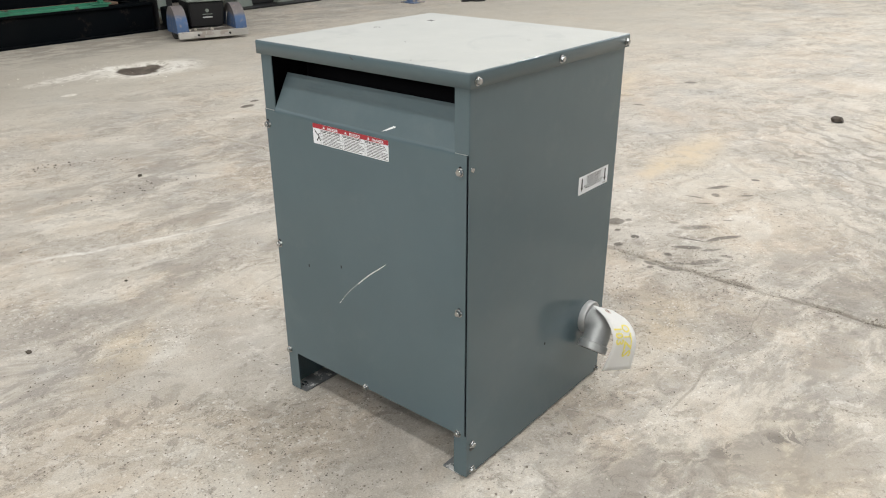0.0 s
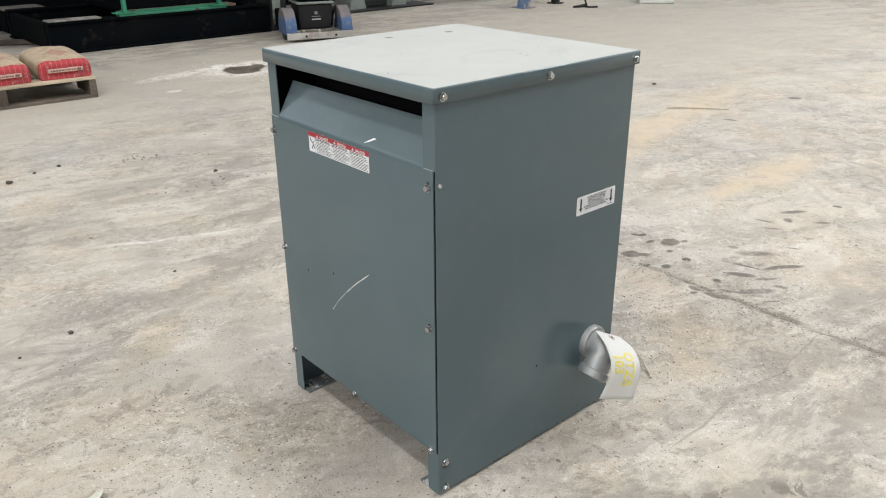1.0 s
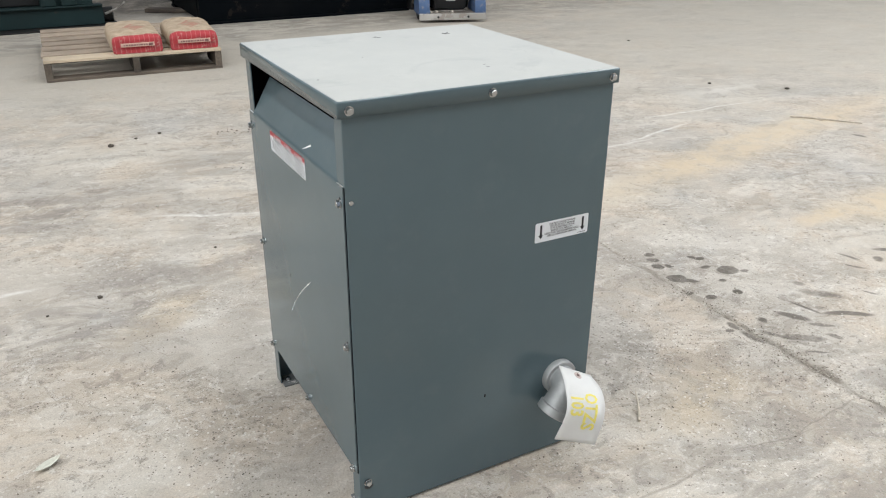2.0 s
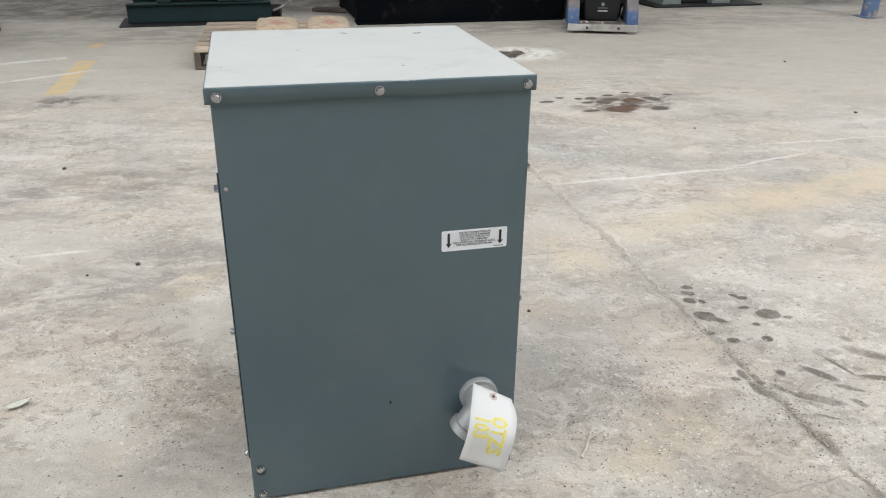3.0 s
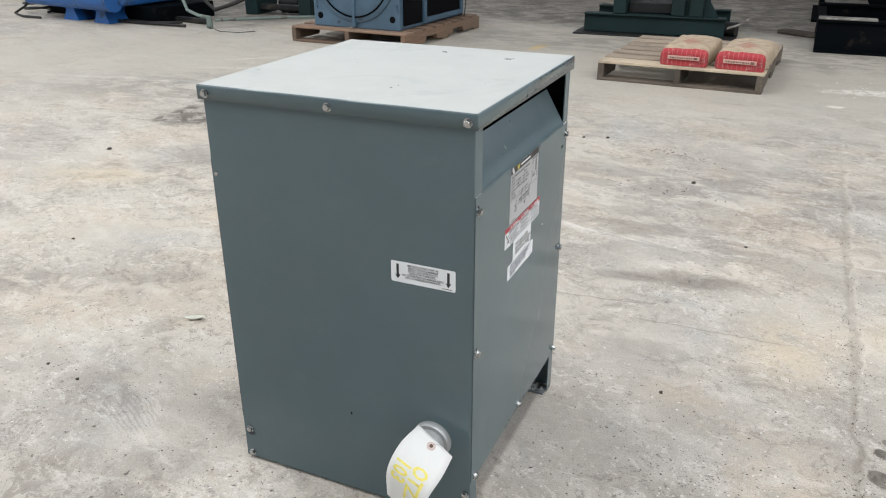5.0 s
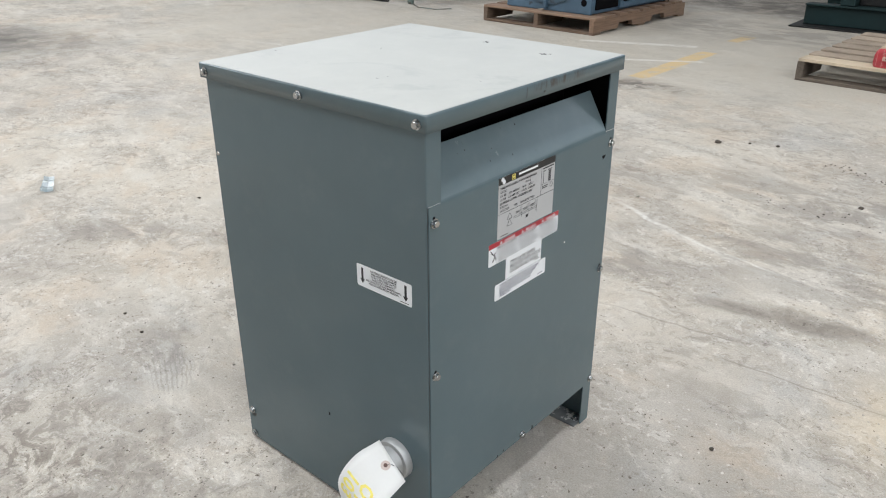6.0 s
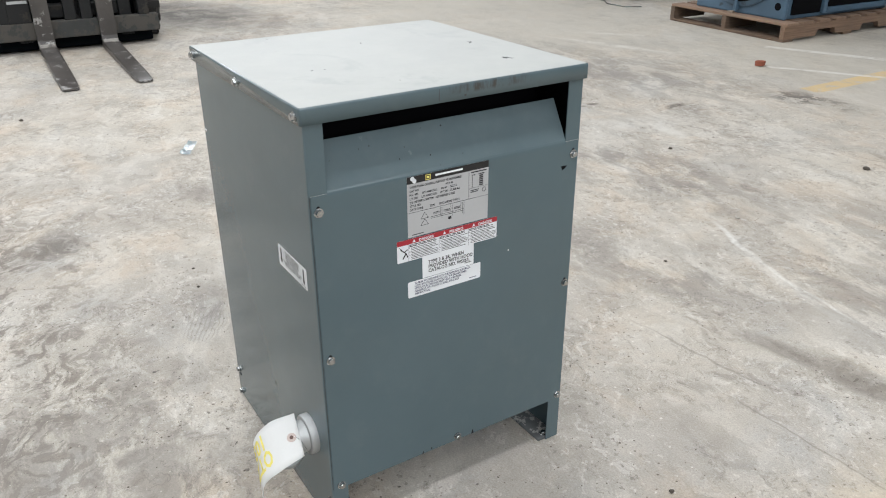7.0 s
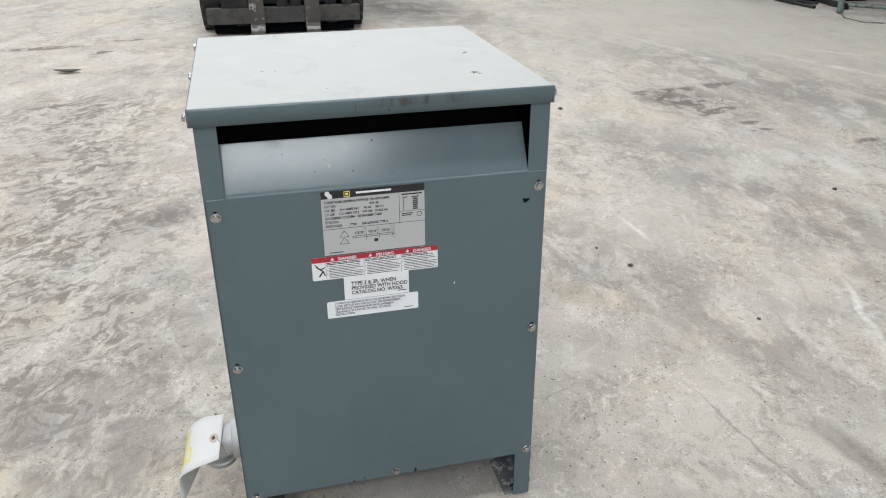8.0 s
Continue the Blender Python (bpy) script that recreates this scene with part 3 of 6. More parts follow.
BROWN_PINE = wood("brown_pallet_wood", (0.20, 0.135, 0.092), (0.11, 0.07, 0.048), 0.7, 1.15, 0.5)
BLACK_STEEL = worn("black_painted_steel", (0.0028, 0.0042, 0.0055), (0.015, 0.013, 0.012), 0.7, 0.66, spec=0.03)
TEAL_STEEL = worn("dark_green_painted_steel", (0.015, 0.033, 0.034), (0.04, 0.04, 0.036), 0.55, 0.68, spec=0.2)
GREEN_STEEL = worn("bright_green_painted_steel", (0.030, 0.235, 0.135), (0.06, 0.05, 0.04), 0.5, 0.64)
GREY_STEEL = worn("grey_green_painted_steel", (0.20, 0.23, 0.21), (0.10, 0.08, 0.06), 0.55, 0.62)
MOTOR_BLUE = worn("blue_grey_motor_paint", (0.085, 0.152, 0.222), (0.05, 0.07, 0.09), 0.42, 0.70)
BLUE = worn("bright_blue_paint", (0.02, 0.13, 0.42), (0.03, 0.06, 0.12), 0.45, 0.62)
FENDER_BLUE = worn("scuffed_blue_paint", (0.11, 0.17, 0.30), (0.30, 0.27, 0.25), 0.5, 0.56)


def fender_paint():
    """Grey-mauve primer above a blue band, rubbed and dusty."""
    n = Nodes("two_tone_fender_paint")
    z, wear, big = n.axis(n.obj, 2), n.noise(26.0, 7.0, 0.7, n.obj), n.noise(7.0, 4.0, 0.6, n.obj)
    c = n.mix(n.step(n.math("ADD", z, n.math("MULTIPLY", big, 0.06)), 0.235, 0.195), (0.165, 0.148, 0.15), (0.065, 0.115, 0.225))
    c = n.mix(n.math("MULTIPLY", n.step(wear, 0.5, 0.7), 0.7), c, (0.26, 0.235, 0.22))
    c = n.mix(n.math("MULTIPLY", n.step(wear, 0.62, 0.68), n.step(z, 0.23, 0.25)), c, (0.42, 0.18, 0.08))
    return n.done(c, 0.6, 0.0, n.bump(wear, 0.3, 0.002), 0.3)


FENDER = fender_paint()
RED = plain("red_paint", (0.42, 0.02, 0.03), 0.4)
RAIL_GREY = worn("scuffed_grey_rail", (0.17, 0.18, 0.185), (0.52, 0.52, 0.50), 0.5, 0.60, 45.0)
FORK_STEEL = worn("worn_fork_steel", (0.088, 0.079, 0.073), (0.38, 0.37, 0.355), 0.33, 0.635, 15.0, 0.3)
RUST_STEEL = worn("worn_bare_steel", (0.20, 0.185, 0.17), (0.42, 0.40, 0.37), 0.45, 0.55, 9.0, 0.6)
DARK_STEEL = worn("dark_dirty_steel", (0.017, 0.0175, 0.018), (0.042, 0.037, 0.032), 0.5, 0.63, spec=0.3)
DUSTY_STEEL = worn("dusty_carriage_steel", (0.062, 0.064, 0.062), (0.085, 0.079, 0.070), 0.6, 0.52, 9.0, spec=0.3)
ALUMINIUM = worn("scuffed_aluminium", (0.48, 0.46, 0.43), (0.30, 0.27, 0.24), 0.45, 0.6, 9.0)
RUBBER = plain("tyre_rubber", (0.022, 0.021, 0.020), 0.75, 0.0, 0.4, 12.0, 150.0, 0.4)
WALL_PAINT = plain("hall_wall", (0.30, 0.29, 0.27), 0.8, 0.0, 0.3, 1.0, 30.0)
ROOF_STEEL = plain("hall_roof", (0.38, 0.38, 0.37), 0.6, 0.0, 0.3, 1.0, 30.0)
BRICK = plain("brick_clay", (0.27, 0.085, 0.05), 0.85, 0.0, 0.4, 30.0, 200.0, 0.5)
STONE = plain("concrete_crumbs", (0.42, 0.39, 0.34), 0.9, 0.0, 0.5, 30.0, 200.0, 0.4)
DIRT = plain("dark_dirt", (0.075, 0.062, 0.050), 0.9, 0.0, 0.5, 40.0, 200.0, 0.5)
TWIG = plain("dry_twig", (0.52, 0.46, 0.38), 0.8, 0.0, 0.4, 60.0)
LEAF = plain("dry_leaf", (0.60, 0.60, 0.52), 0.7, 0.0, 0.4, 40.0)
DEAD_LEAF = plain("dead_leaf", (0.07, 0.06, 0.05), 0.8, 0.0, 0.4, 40.0)
GLASS = plain("blue_plastic", (0.50, 0.60, 0.64), 0.25, 0.0, 0.1, 40.0)
GLASS.node_tree.nodes["Principled BSDF"].inputs["Transmission Weight"].default_value = 0.55
SIGN_BLUE = plain("white_block", (0.62, 0.62, 0.60), 0.7)


def bag_paper():
    n = Nodes("printed_bag_paper")
    y, x, z = n.axis(n.obj, 1), n.axis(n.obj, 0), n.axis(n.obj, 2)
    crease = n.noise(18.0, 6.0, 0.65, n.obj)
    kraft = n.mix(n.step(crease, 0.35, 0.7), (0.50, 0.395, 0.285), (0.36, 0.275, 0.19))
    red = n.mix(n.step(crease, 0.4, 0.75), (0.42, 0.040, 0.050), (0.27, 0.040, 0.046))
    wave = n.math("ABSOLUTE", n.math("SUBTRACT", n.math("FRACT", n.math("MULTIPLY", x, 36.0)), 0.5))
    red = n.mix(n.math("MULTIPLY", n.step(wave, 0.08, 0.03), 0.32), red, (0.62, 0.34, 0.31))
    wedge = n.math("ADD", n.math("ABSOLUTE", x), n.math("MULTIPLY", n.math("ABSOLUTE", n.math("SUBTRACT", y, 0.20)), 0.75))
    tri = n.math("MULTIPLY", n.step(wedge, 0.082, 0.076), n.step(z, 0.09, 0.10))
    face = n.step(n.math("ADD", y, n.math("MULTIPLY", crease, 0.03)), 0.052, 0.046)
    side = n.step(n.math("ABSOLUTE", x), 0.1465, 0.1435)
    c = n.mix(n.math("MULTIPLY", face, side), kraft, red)
    c = n.mix(n.math("MULTIPLY", n.math("MULTIPLY", tri, n.step(crease, 0.62, 0.45)), 0.6), c, (0.36, 0.09, 0.07))
    scuff = n.noise(40.0, 6.0, 0.7, n.obj)
    c = n.mix(n.math("MULTIPLY", n.step(scuff, 0.58, 0.66), 0.35), c, (0.55, 0.47, 0.38))
    return n.done(c, 0.75, 0.0, n.bump(crease, 0.6, 0.006))


BAG = bag_paper()


# ---- building helpers ----
def thing(name, label, category, at=(0, 0, 0), turn=0.0, group=""):
    ob = new(name)
    ob.empty_display_size = 0.1
    ob.matrix_basis = pose(*at, 0, 0, turn)
    return tagged(ob, label, category, group)


def mesh_of(name, bm, material, smooth=False):
    me = bpy.data.meshes.new(name)
    bmesh.ops.recalc_face_normals(bm, faces=bm.faces)
    bm.to_mesh(me)
    bm.free()
    me.materials.append(material)
    if smooth:
        me.set_sharp_from_angle(angle=radians(40))
        for p in me.polygons:
            p.use_smooth = True
    return me


def part(name, bm, material, parent=None, label="", smooth=False):
    ob = new(name, mesh_of(name, bm, material, smooth))
    ob.parent = parent
    return tagged(ob, label)


def block(x0, x1, y0, y1, z0, z1, bevel=0.0, bm=None, segments=2):
    own = bmesh.new()
    bmesh.ops.create_cube(own, size=1.0, matrix=Matrix.Translation(((x0 + x1) / 2, (y0 + y1) / 2, (z0 + z1) / 2)) @ Matrix.Diagonal((x1 - x0, y1 - y0, z1 - z0, 1)))
    if bevel:
        bmesh.ops.bevel(own, geom=own.edges[:], offset=bevel, segments=segments, affect="EDGES", profile=0.5)
    return own if bm is None else join(bm, own)


def join(bm, own):
    me = bpy.data.meshes.new("tmp")
    own.to_mesh(me)
    own.free()
    bm.from_mesh(me)
    bpy.data.meshes.remove(me)
    return bm


def rod(p0, p1, r, seg=16, bm=None, r2=None):
    own = bmesh.new()
    a, b = Vector(p0), Vector(p1)
    m = Matrix.Translation((a + b) / 2) @ (b - a).to_track_quat("Z", "Y").to_matrix().to_4x4()
    bmesh.ops.create_cone(own, cap_ends=True, segments=seg, radius1=r, radius2=r if r2 is None else r2, depth=(b - a).length, matrix=m)
    return own if bm is None else join(bm, own)


def tube(points, radii, seg=14, bm=None, caps=True):
    """A round bar along points."""
    own = bmesh.new() if bm is None else bm
    rings, up = [], Vector((0.31, 0.22, 0.93))
    pts = [Vector(p) for p in points]
    for i, p in enumerate(pts):
        d = (pts[min(i + 1, len(pts) - 1)] - pts[max(i - 1, 0)]).normalized()
        u = d.cross(up).normalized()
        v = d.cross(u)
        r = radii[i] if isinstance(radii, (list, tuple)) else radii
        rings.append([own.verts.new(p + r * (math.cos(2 * math.pi * k / seg) * u + math.sin(2 * math.pi * k / seg) * v)) for k in range(seg)])
    for a, b in zip(rings, rings[1:]):
        for k in range(seg):
            own.faces.new((a[k], a[(k + 1) % seg], b[(k + 1) % seg], b[k]))
    if caps:
        own.faces.new(rings[0]), own.faces.new(rings[-1])
    return own


def prism(profile, y0, y1, axis="y", bm=None):
    """A closed outline, drawn out along an axis. Outline pairs: (x, z) for y, (y, z) for x, (x, y) for z."""
    own = bmesh.new() if bm is None else bm
    put = {"y": lambda a, b, c: (a, c, b), "x": lambda a, b, c: (c, a, b), "z": lambda a, b, c: (a, b, c)}[axis]
    lo, hi = ([own.verts.new(put(a, b, c)) for a, b in profile] for c in (y0, y1))
    n = len(profile)
    for i in range(n):
        own.faces.new((lo[i], lo[(i + 1) % n], hi[(i + 1) % n], hi[i]))
    own.faces.new(lo), own.faces.new(hi)
    return own


def rounded(path, r, n=4):
    """A polyline with its inner corners rounded."""
    out = [Vector(path[0])]
    for a, b, c in zip(path, path[1:], path[2:]):
        a, b, c = Vector(a), Vector(b), Vector(c)
        p, q = b + (a - b).normalized() * r, b + (c - b).normalized() * r
        out += [p * (1 - t) ** 2 + b * 2 * t * (1 - t) + q * t ** 2 for t in (i / n for i in range(n + 1))]
    return out + [Vector(path[-1])]


def folded(path, thick, a, b, axis, r=0.003):
    """Folded sheet: an open outline with thickness, drawn out along an axis."""
    pts = rounded(path, r)
    side = []
    for i, p in enumerate(pts):
        d = (pts[min(i + 1, len(pts) - 1)] - pts[max(i - 1, 0)]).normalized()
        side.append(p + Vector((-d.y, d.x)) * thick)
    return prism([tuple(p) for p in pts + side[::-1]], a, b, axis)


def text_mesh(body, size, align="LEFT", squeeze=1.0, line=1.0, bold=0.028):
    c = bpy.data.curves.new("words", "FONT")
    c.offset = size * bold
    c.body, c.size, c.align_x, c.align_y, c.space_line, c.resolution_u = body, size, align, "TOP", line, 2
    ob = new("words", c)
    me = bpy.data.meshes.new_from_object(ob.evaluated_get(bpy.context.evaluated_depsgraph_get()))
    bpy.data.objects.remove(ob)
    bpy.data.curves.remove(c)
    if squeeze != 1.0:
        me.transform(Matrix.Diagonal((squeeze, 1, 1, 1)))
    return me


def words(body, size, m, material, parent, align="LEFT", squeeze=1.0, line=1.0, name="lettering"):
    me = text_mesh(body, size, align, squeeze, line)
    me.transform(m)
    me.materials.append(material)
    ob = new(name, me)
    ob.parent = parent
    return tagged(ob, kind="stuff")


# ---- the hall ----
X0, X1, Y0, Y1, TOP = HALL


def floor_height(x, y):
    z = 0.004 * noise.noise((x * 0.5, y * 0.5, 3.0)) + 0.0012 * noise.noise((x * 4.0, y * 4.0, 1.0))
    far = min(1.0, max(0.0, (math.hypot(x, y) - 0.6) / 0.6))
    z *= far
    d = math.hypot((x - 1.57) / 0.22, (y - 3.95) / 0.19)
    return z - 0.03 * max(0.0, 1 - d * d) + (0.008 * max(0.0, 1 - ((d - 1.35) / 0.4) ** 2) * (0.6 + noise.noise((x * 18, y * 18, 0))) if d < 2 else 0)


def floor():
    gx = [X0, -9, -7, -6] + list(np.arange(-5, 0.84, 0.08)) + [0.87, 0.885, 0.896, 0.902, 0.908, 0.914, 0.925, 0.94] + list(np.arange(1.0, 7.0, 0.08)) + [8, 10, X1]
    gy = [Y0, -7, -5, -4] + list(np.arange(-3, 8.0, 0.06)) + [8.5, Y1]
    verts, faces, nx = [], [], len(gx)
    for y in gy:
        sway = 0.014 * noise.noise((0.0, y * 3.0, 5.0)) + 0.010 * noise.noise((0.0, y * 11.0, 5.0))
        for x in gx:
            z = floor_height(x, y)
            if abs(x - 0.905) < 0.005:
                z -= 0.005 * min(1.0, max(0.0, 3.2 - y)) * (0.75 + 0.5 * noise.noise((0.0, y * 7.0, 9.0)))
            verts.append((x + (sway if 0.86 < x < 0.95 else 0.0), y, z))
    for j in range(len(gy) - 1):
        for i in range(nx - 1):
            k = j * nx + i
            faces.append((k, k + 1, k + nx + 1, k + nx))
    me = bpy.data.meshes.new("floor")
    me.from_pydata(verts, [], faces)
    for material in CONCRETE:
        me.materials.append(material)
    for p in me.polygons:
        p.use_smooth, p.material_index = True, bay_of(p.center.x, p.center.y)
    tagged(new("floor", me), "worn stained concrete floor with a cracked joint", "floor", kind="structure")


floor()
for name, (x0, x1, y0, y1) in (("wall_west", (X0 - 0.25, X0, Y0, Y1)), ("wall_east", (X1, X1 + 0.25, Y0, Y1)), ("wall_south", (X0, X1, Y0 - 0.25, Y0)), ("wall_north", (X0, X1, Y1, Y1 + 0.25))):
    band = NORTH_GLAZING if name == "wall_north" else GLAZING
    shell = block(x0, x1, y0, y1, -0.1, band[0])
    block(x0, x1, y0, y1, band[1], TOP, 0, shell)
    for k in (0, 1):
        if x1 - x0 < 1:
            a, b = ((y0, y0 + 0.5), (y1 - 0.5, y1))[k]
            block(x0, x1, a, b, *band, 0, shell)
        else:
            a, b = ((x0, x0 + 0.5), (x1 - 0.5, x1))[k]
            block(a, b, y0, y1, *band, 0, shell)
    tagged(part(name, shell, WALL_PAINT), "plain dim grey hall wall with a high window band", "wall", kind="structure")
roof = bmesh.new()
edges = [X0]
for x, _, wide, end in STRIPS:
    edges += [x - wide / 2, x + wide / 2]
edges.append(X1)
for a, b in zip(edges[::2], edges[1::2]):
    block(a, b, Y0, Y1, TOP, TOP + 0.12, 0, roof)
for x, _, wide, end in STRIPS:
    block(x - wide / 2, x + wide / 2, Y0, STRIP_FROM, TOP, TOP + 0.12, 0, roof)
    block(x - wide / 2, x + wide / 2, end, Y1, TOP, TOP + 0.12, 0, roof)
tagged(part("ceiling", roof, ROOF_STEEL), "grey steel hall roof with long skylight openings", "ceiling", kind="structure")


# ---- the transformer cabinet ----
XB, YF, YR, ZL = 0.2495, -0.247, 0.2575, 0.747      # panel face, near side, far side, lid's lower edge

screw_bm = rod((0, 0, 0), (0, 0, 0.0016), 0.0074, 18)
rod((0, 0, 0.0016), (0, 0, 0.0062), 0.0060, 6, screw_bm, 0.0055)
rod((0, 0, 0.0062), (0, 0, 0.0068), 0.0046, 12, screw_bm, 0.004)
SCREW = mesh_of("screw", screw_bm, ZINC)
FACING = {"A": (0, -90, 0), "B": (0, 90, 0), "C": (90, 0, 0), "D": (-90, 0, 0)}


def screw(parent, face, x, y, z, spin):
    ob = new("screw", SCREW)
    ob.parent = parent
    ob.matrix_basis = pose(x, y, z, *FACING[face]) @ pose(0, 0, 0, 0, 0, spin)
    return ob


def sticker(name, parent, face, u, v, w, h, material, label, lift=0.0004, round_=0.003):
    """A thin label on a face. u runs to the viewer's right, v up; u, v: its centre. Returns it and the matrix of its front."""
    if face == "A":
        m = Matrix.Translation((-XB - lift, -u, v)) @ pose(0, 0, 0, 90, 0, -90)
    elif face == "B":
        m = Matrix.Translation((XB + lift, u, v)) @ pose(0, 0, 0, 90, 0, 90)
    else:
        m = Matrix.Translation((u, YF - lift, v)) @ pose(0, 0, 0, 90, 0, 0)
    pts = []
    for cx, cy, a0 in ((w / 2, h / 2, 0), (-w / 2, h / 2, 90), (-w / 2, -h / 2, 180), (w / 2, -h / 2, 270)):
        sx, sy = math.copysign(round_, cx), math.copysign(round_, cy)
        pts += [(cx - sx + round_ * math.cos(radians(a0 + k * 30)), cy - sy + round_ * math.sin(radians(a0 + k * 30))) for k in range(4)]
    bm = prism(pts, -0.0003, 0.0, "z")
    bm.transform(m)
    return part(name, bm, material, parent, label), m


def bars(name, parent, m, rows, material, lift=0.0002):
    """Flat printed bars: rows of x0, x1, y0, y1 on a label."""
    bm = bmesh.new()
    for x0, x1, y0, y1 in rows:
        block(x0, x1, y0, y1, lift * 0.5, lift, 0, bm)
    bm.transform(m)
    return tagged(part(name, bm, material, parent), kind="stuff")


def text_rows(x0, x1, top, bottom, n, fill=0.55, seed=1, gaps=True):
    """Bars that stand for lines too small to read, broken into words."""
    rng, out, step = random.Random(seed), [], (top - bottom) / n
    for i in range(n):
        y, x, end = top - (i + 0.5) * step, x0, x1 - (x1 - x0) * rng.choice((0.0, 0.03, 0.08, 0.25))
        while x < end:
            w = min(rng.uniform(0.006, 0.016) if gaps else x1 - x0, end - x)
            out.append((x, x + w, y - step * fill / 2, y + step * fill / 2))
            x += w + 0.0016
    return out


def warning_label(cab, face, u, v):
    w, h = 0.192, 0.038
    lab, m = sticker("warning_label", cab, face, u, v, w, h, LABEL_WHITE, "white safety label with a red heading band", round_=0.002)
    red, _ = sticker("heading_band", lab, face, u, v + h / 2 - 0.0043, w, 0.0086, LABEL_RED, "red heading band", 0.0006, 0.0015)
    third = (w - 0.021) / 3
    for i, word in enumerate(("DANGER", "PELIGRO", "DANGER")):
        cx = -w / 2 + 0.021 + third * (i + 0.5)
        words(word, 0.0066, m @ pose(cx + 0.004, h / 2 - 0.0018, 0.0006), LABEL_WHITE, lab, "CENTER", 1.05)
        tri = prism([(cx - 0.0215, h / 2 - 0.0066), (cx - 0.0160, h / 2 - 0.0066), (cx - 0.01875, h / 2 - 0.0018)], 0.0003, 0.0006, "z")
        tri.transform(m)
        part("warning_triangle", tri, LABEL_WHITE, lab)
    rows = []
    for i in range(3):
        x0 = -w / 2 + 0.022 + third * i
        rows += text_rows(x0, x0 + third - 0.005, h / 2 - 0.0094, h / 2 - 0.0142, 2, 0.62, 15 + i)
        rows += text_rows(x0 + 0.003, x0 + third - 0.003, h / 2 - 0.0150, -h / 2 + 0.0012, 8, 0.36, 5 + i, False)
        rows += [(x0, x0 + 0.0012, h / 2 - 0.0163 - 0.0064 * k, h / 2 - 0.0150 - 0.0064 * k) for k in range(3)]
    rows += [(-w / 2 + 0.0205 + third * i, -w / 2 + 0.0209 + third * i, -h / 2, h / 2 - 0.0086) for i in range(3)]
    bars("fine_print", lab, m, rows, INK_GREY)
    sym = bmesh.new()
    for p, q, r in (((-0.090, 0.004), (-0.080, -0.004), 0.0009), ((-0.080, -0.004), (-0.086, -0.013), 0.0011), ((-0.080, -0.004), (-0.077, -0.012), 0.0009), ((-0.083, -0.001), (-0.077, 0.002), 0.0008), ((-0.092, 0.008), (-0.087, 0.003), 0.0006)):
        d = (Vector(q) - Vector(p)).normalized() * r
        prism([(p[0] - d.y, p[1] + d.x), (q[0] - d.y, q[1] + d.x), (q[0] + d.y, q[1] - d.x), (p[0] + d.y, p[1] - d.x)], 0.0001, 0.0003, "z", sym)
    sym.transform(m)
    part("hazard_mark", sym, INK, lab)


def front_panel(cab, side, rows):
    """The vented panel: flat sheet, leaning deflector above it, seven screws. side: -1 or 1 along x."""
    face = "A" if side < 0 else "B"
    out = XB * side
    path = [(out, 0.100), (out, 0.641), (0.2105 * side, 0.7085)]
    sheet = folded(path, 0.0015 * side, -0.2185, 0.2265, "y", 0.007)
    for y0, y1 in ((-0.2435, -0.2185), (0.2265, 0.2545)):
        block(min(out, out - 0.0030 * side), max(out, out - 0.0030 * side), y0, y1, 0.100, 0.641, 0.0, sheet)
    panel = part("front_panel", sheet, ENAMEL, cab, "grey panel with a sloped air deflector at its top", True)
    lip = sorted((0.2455 * side, 0.2478 * side if side < 0 else 0.2490))
    part("seam", block(*lip, -0.2454, -0.2437 if side < 0 else -0.2446, 0.101, 0.640), DARK if side < 0 else SLOT_DARK, panel, "dark seam along the panel's edge")
    for k, (y, z) in enumerate(rows):
        screw(panel, face, out, y, z, 17.0 * k)
        if z > 0.2:
            slot = rod((out + 0.0001 * side, y, z + 0.0072), (out + 0.0003 * side, y, z + 0.0072), 0.0028, 12)
            part("screw_slot", slot, DARK, panel)
    return panel


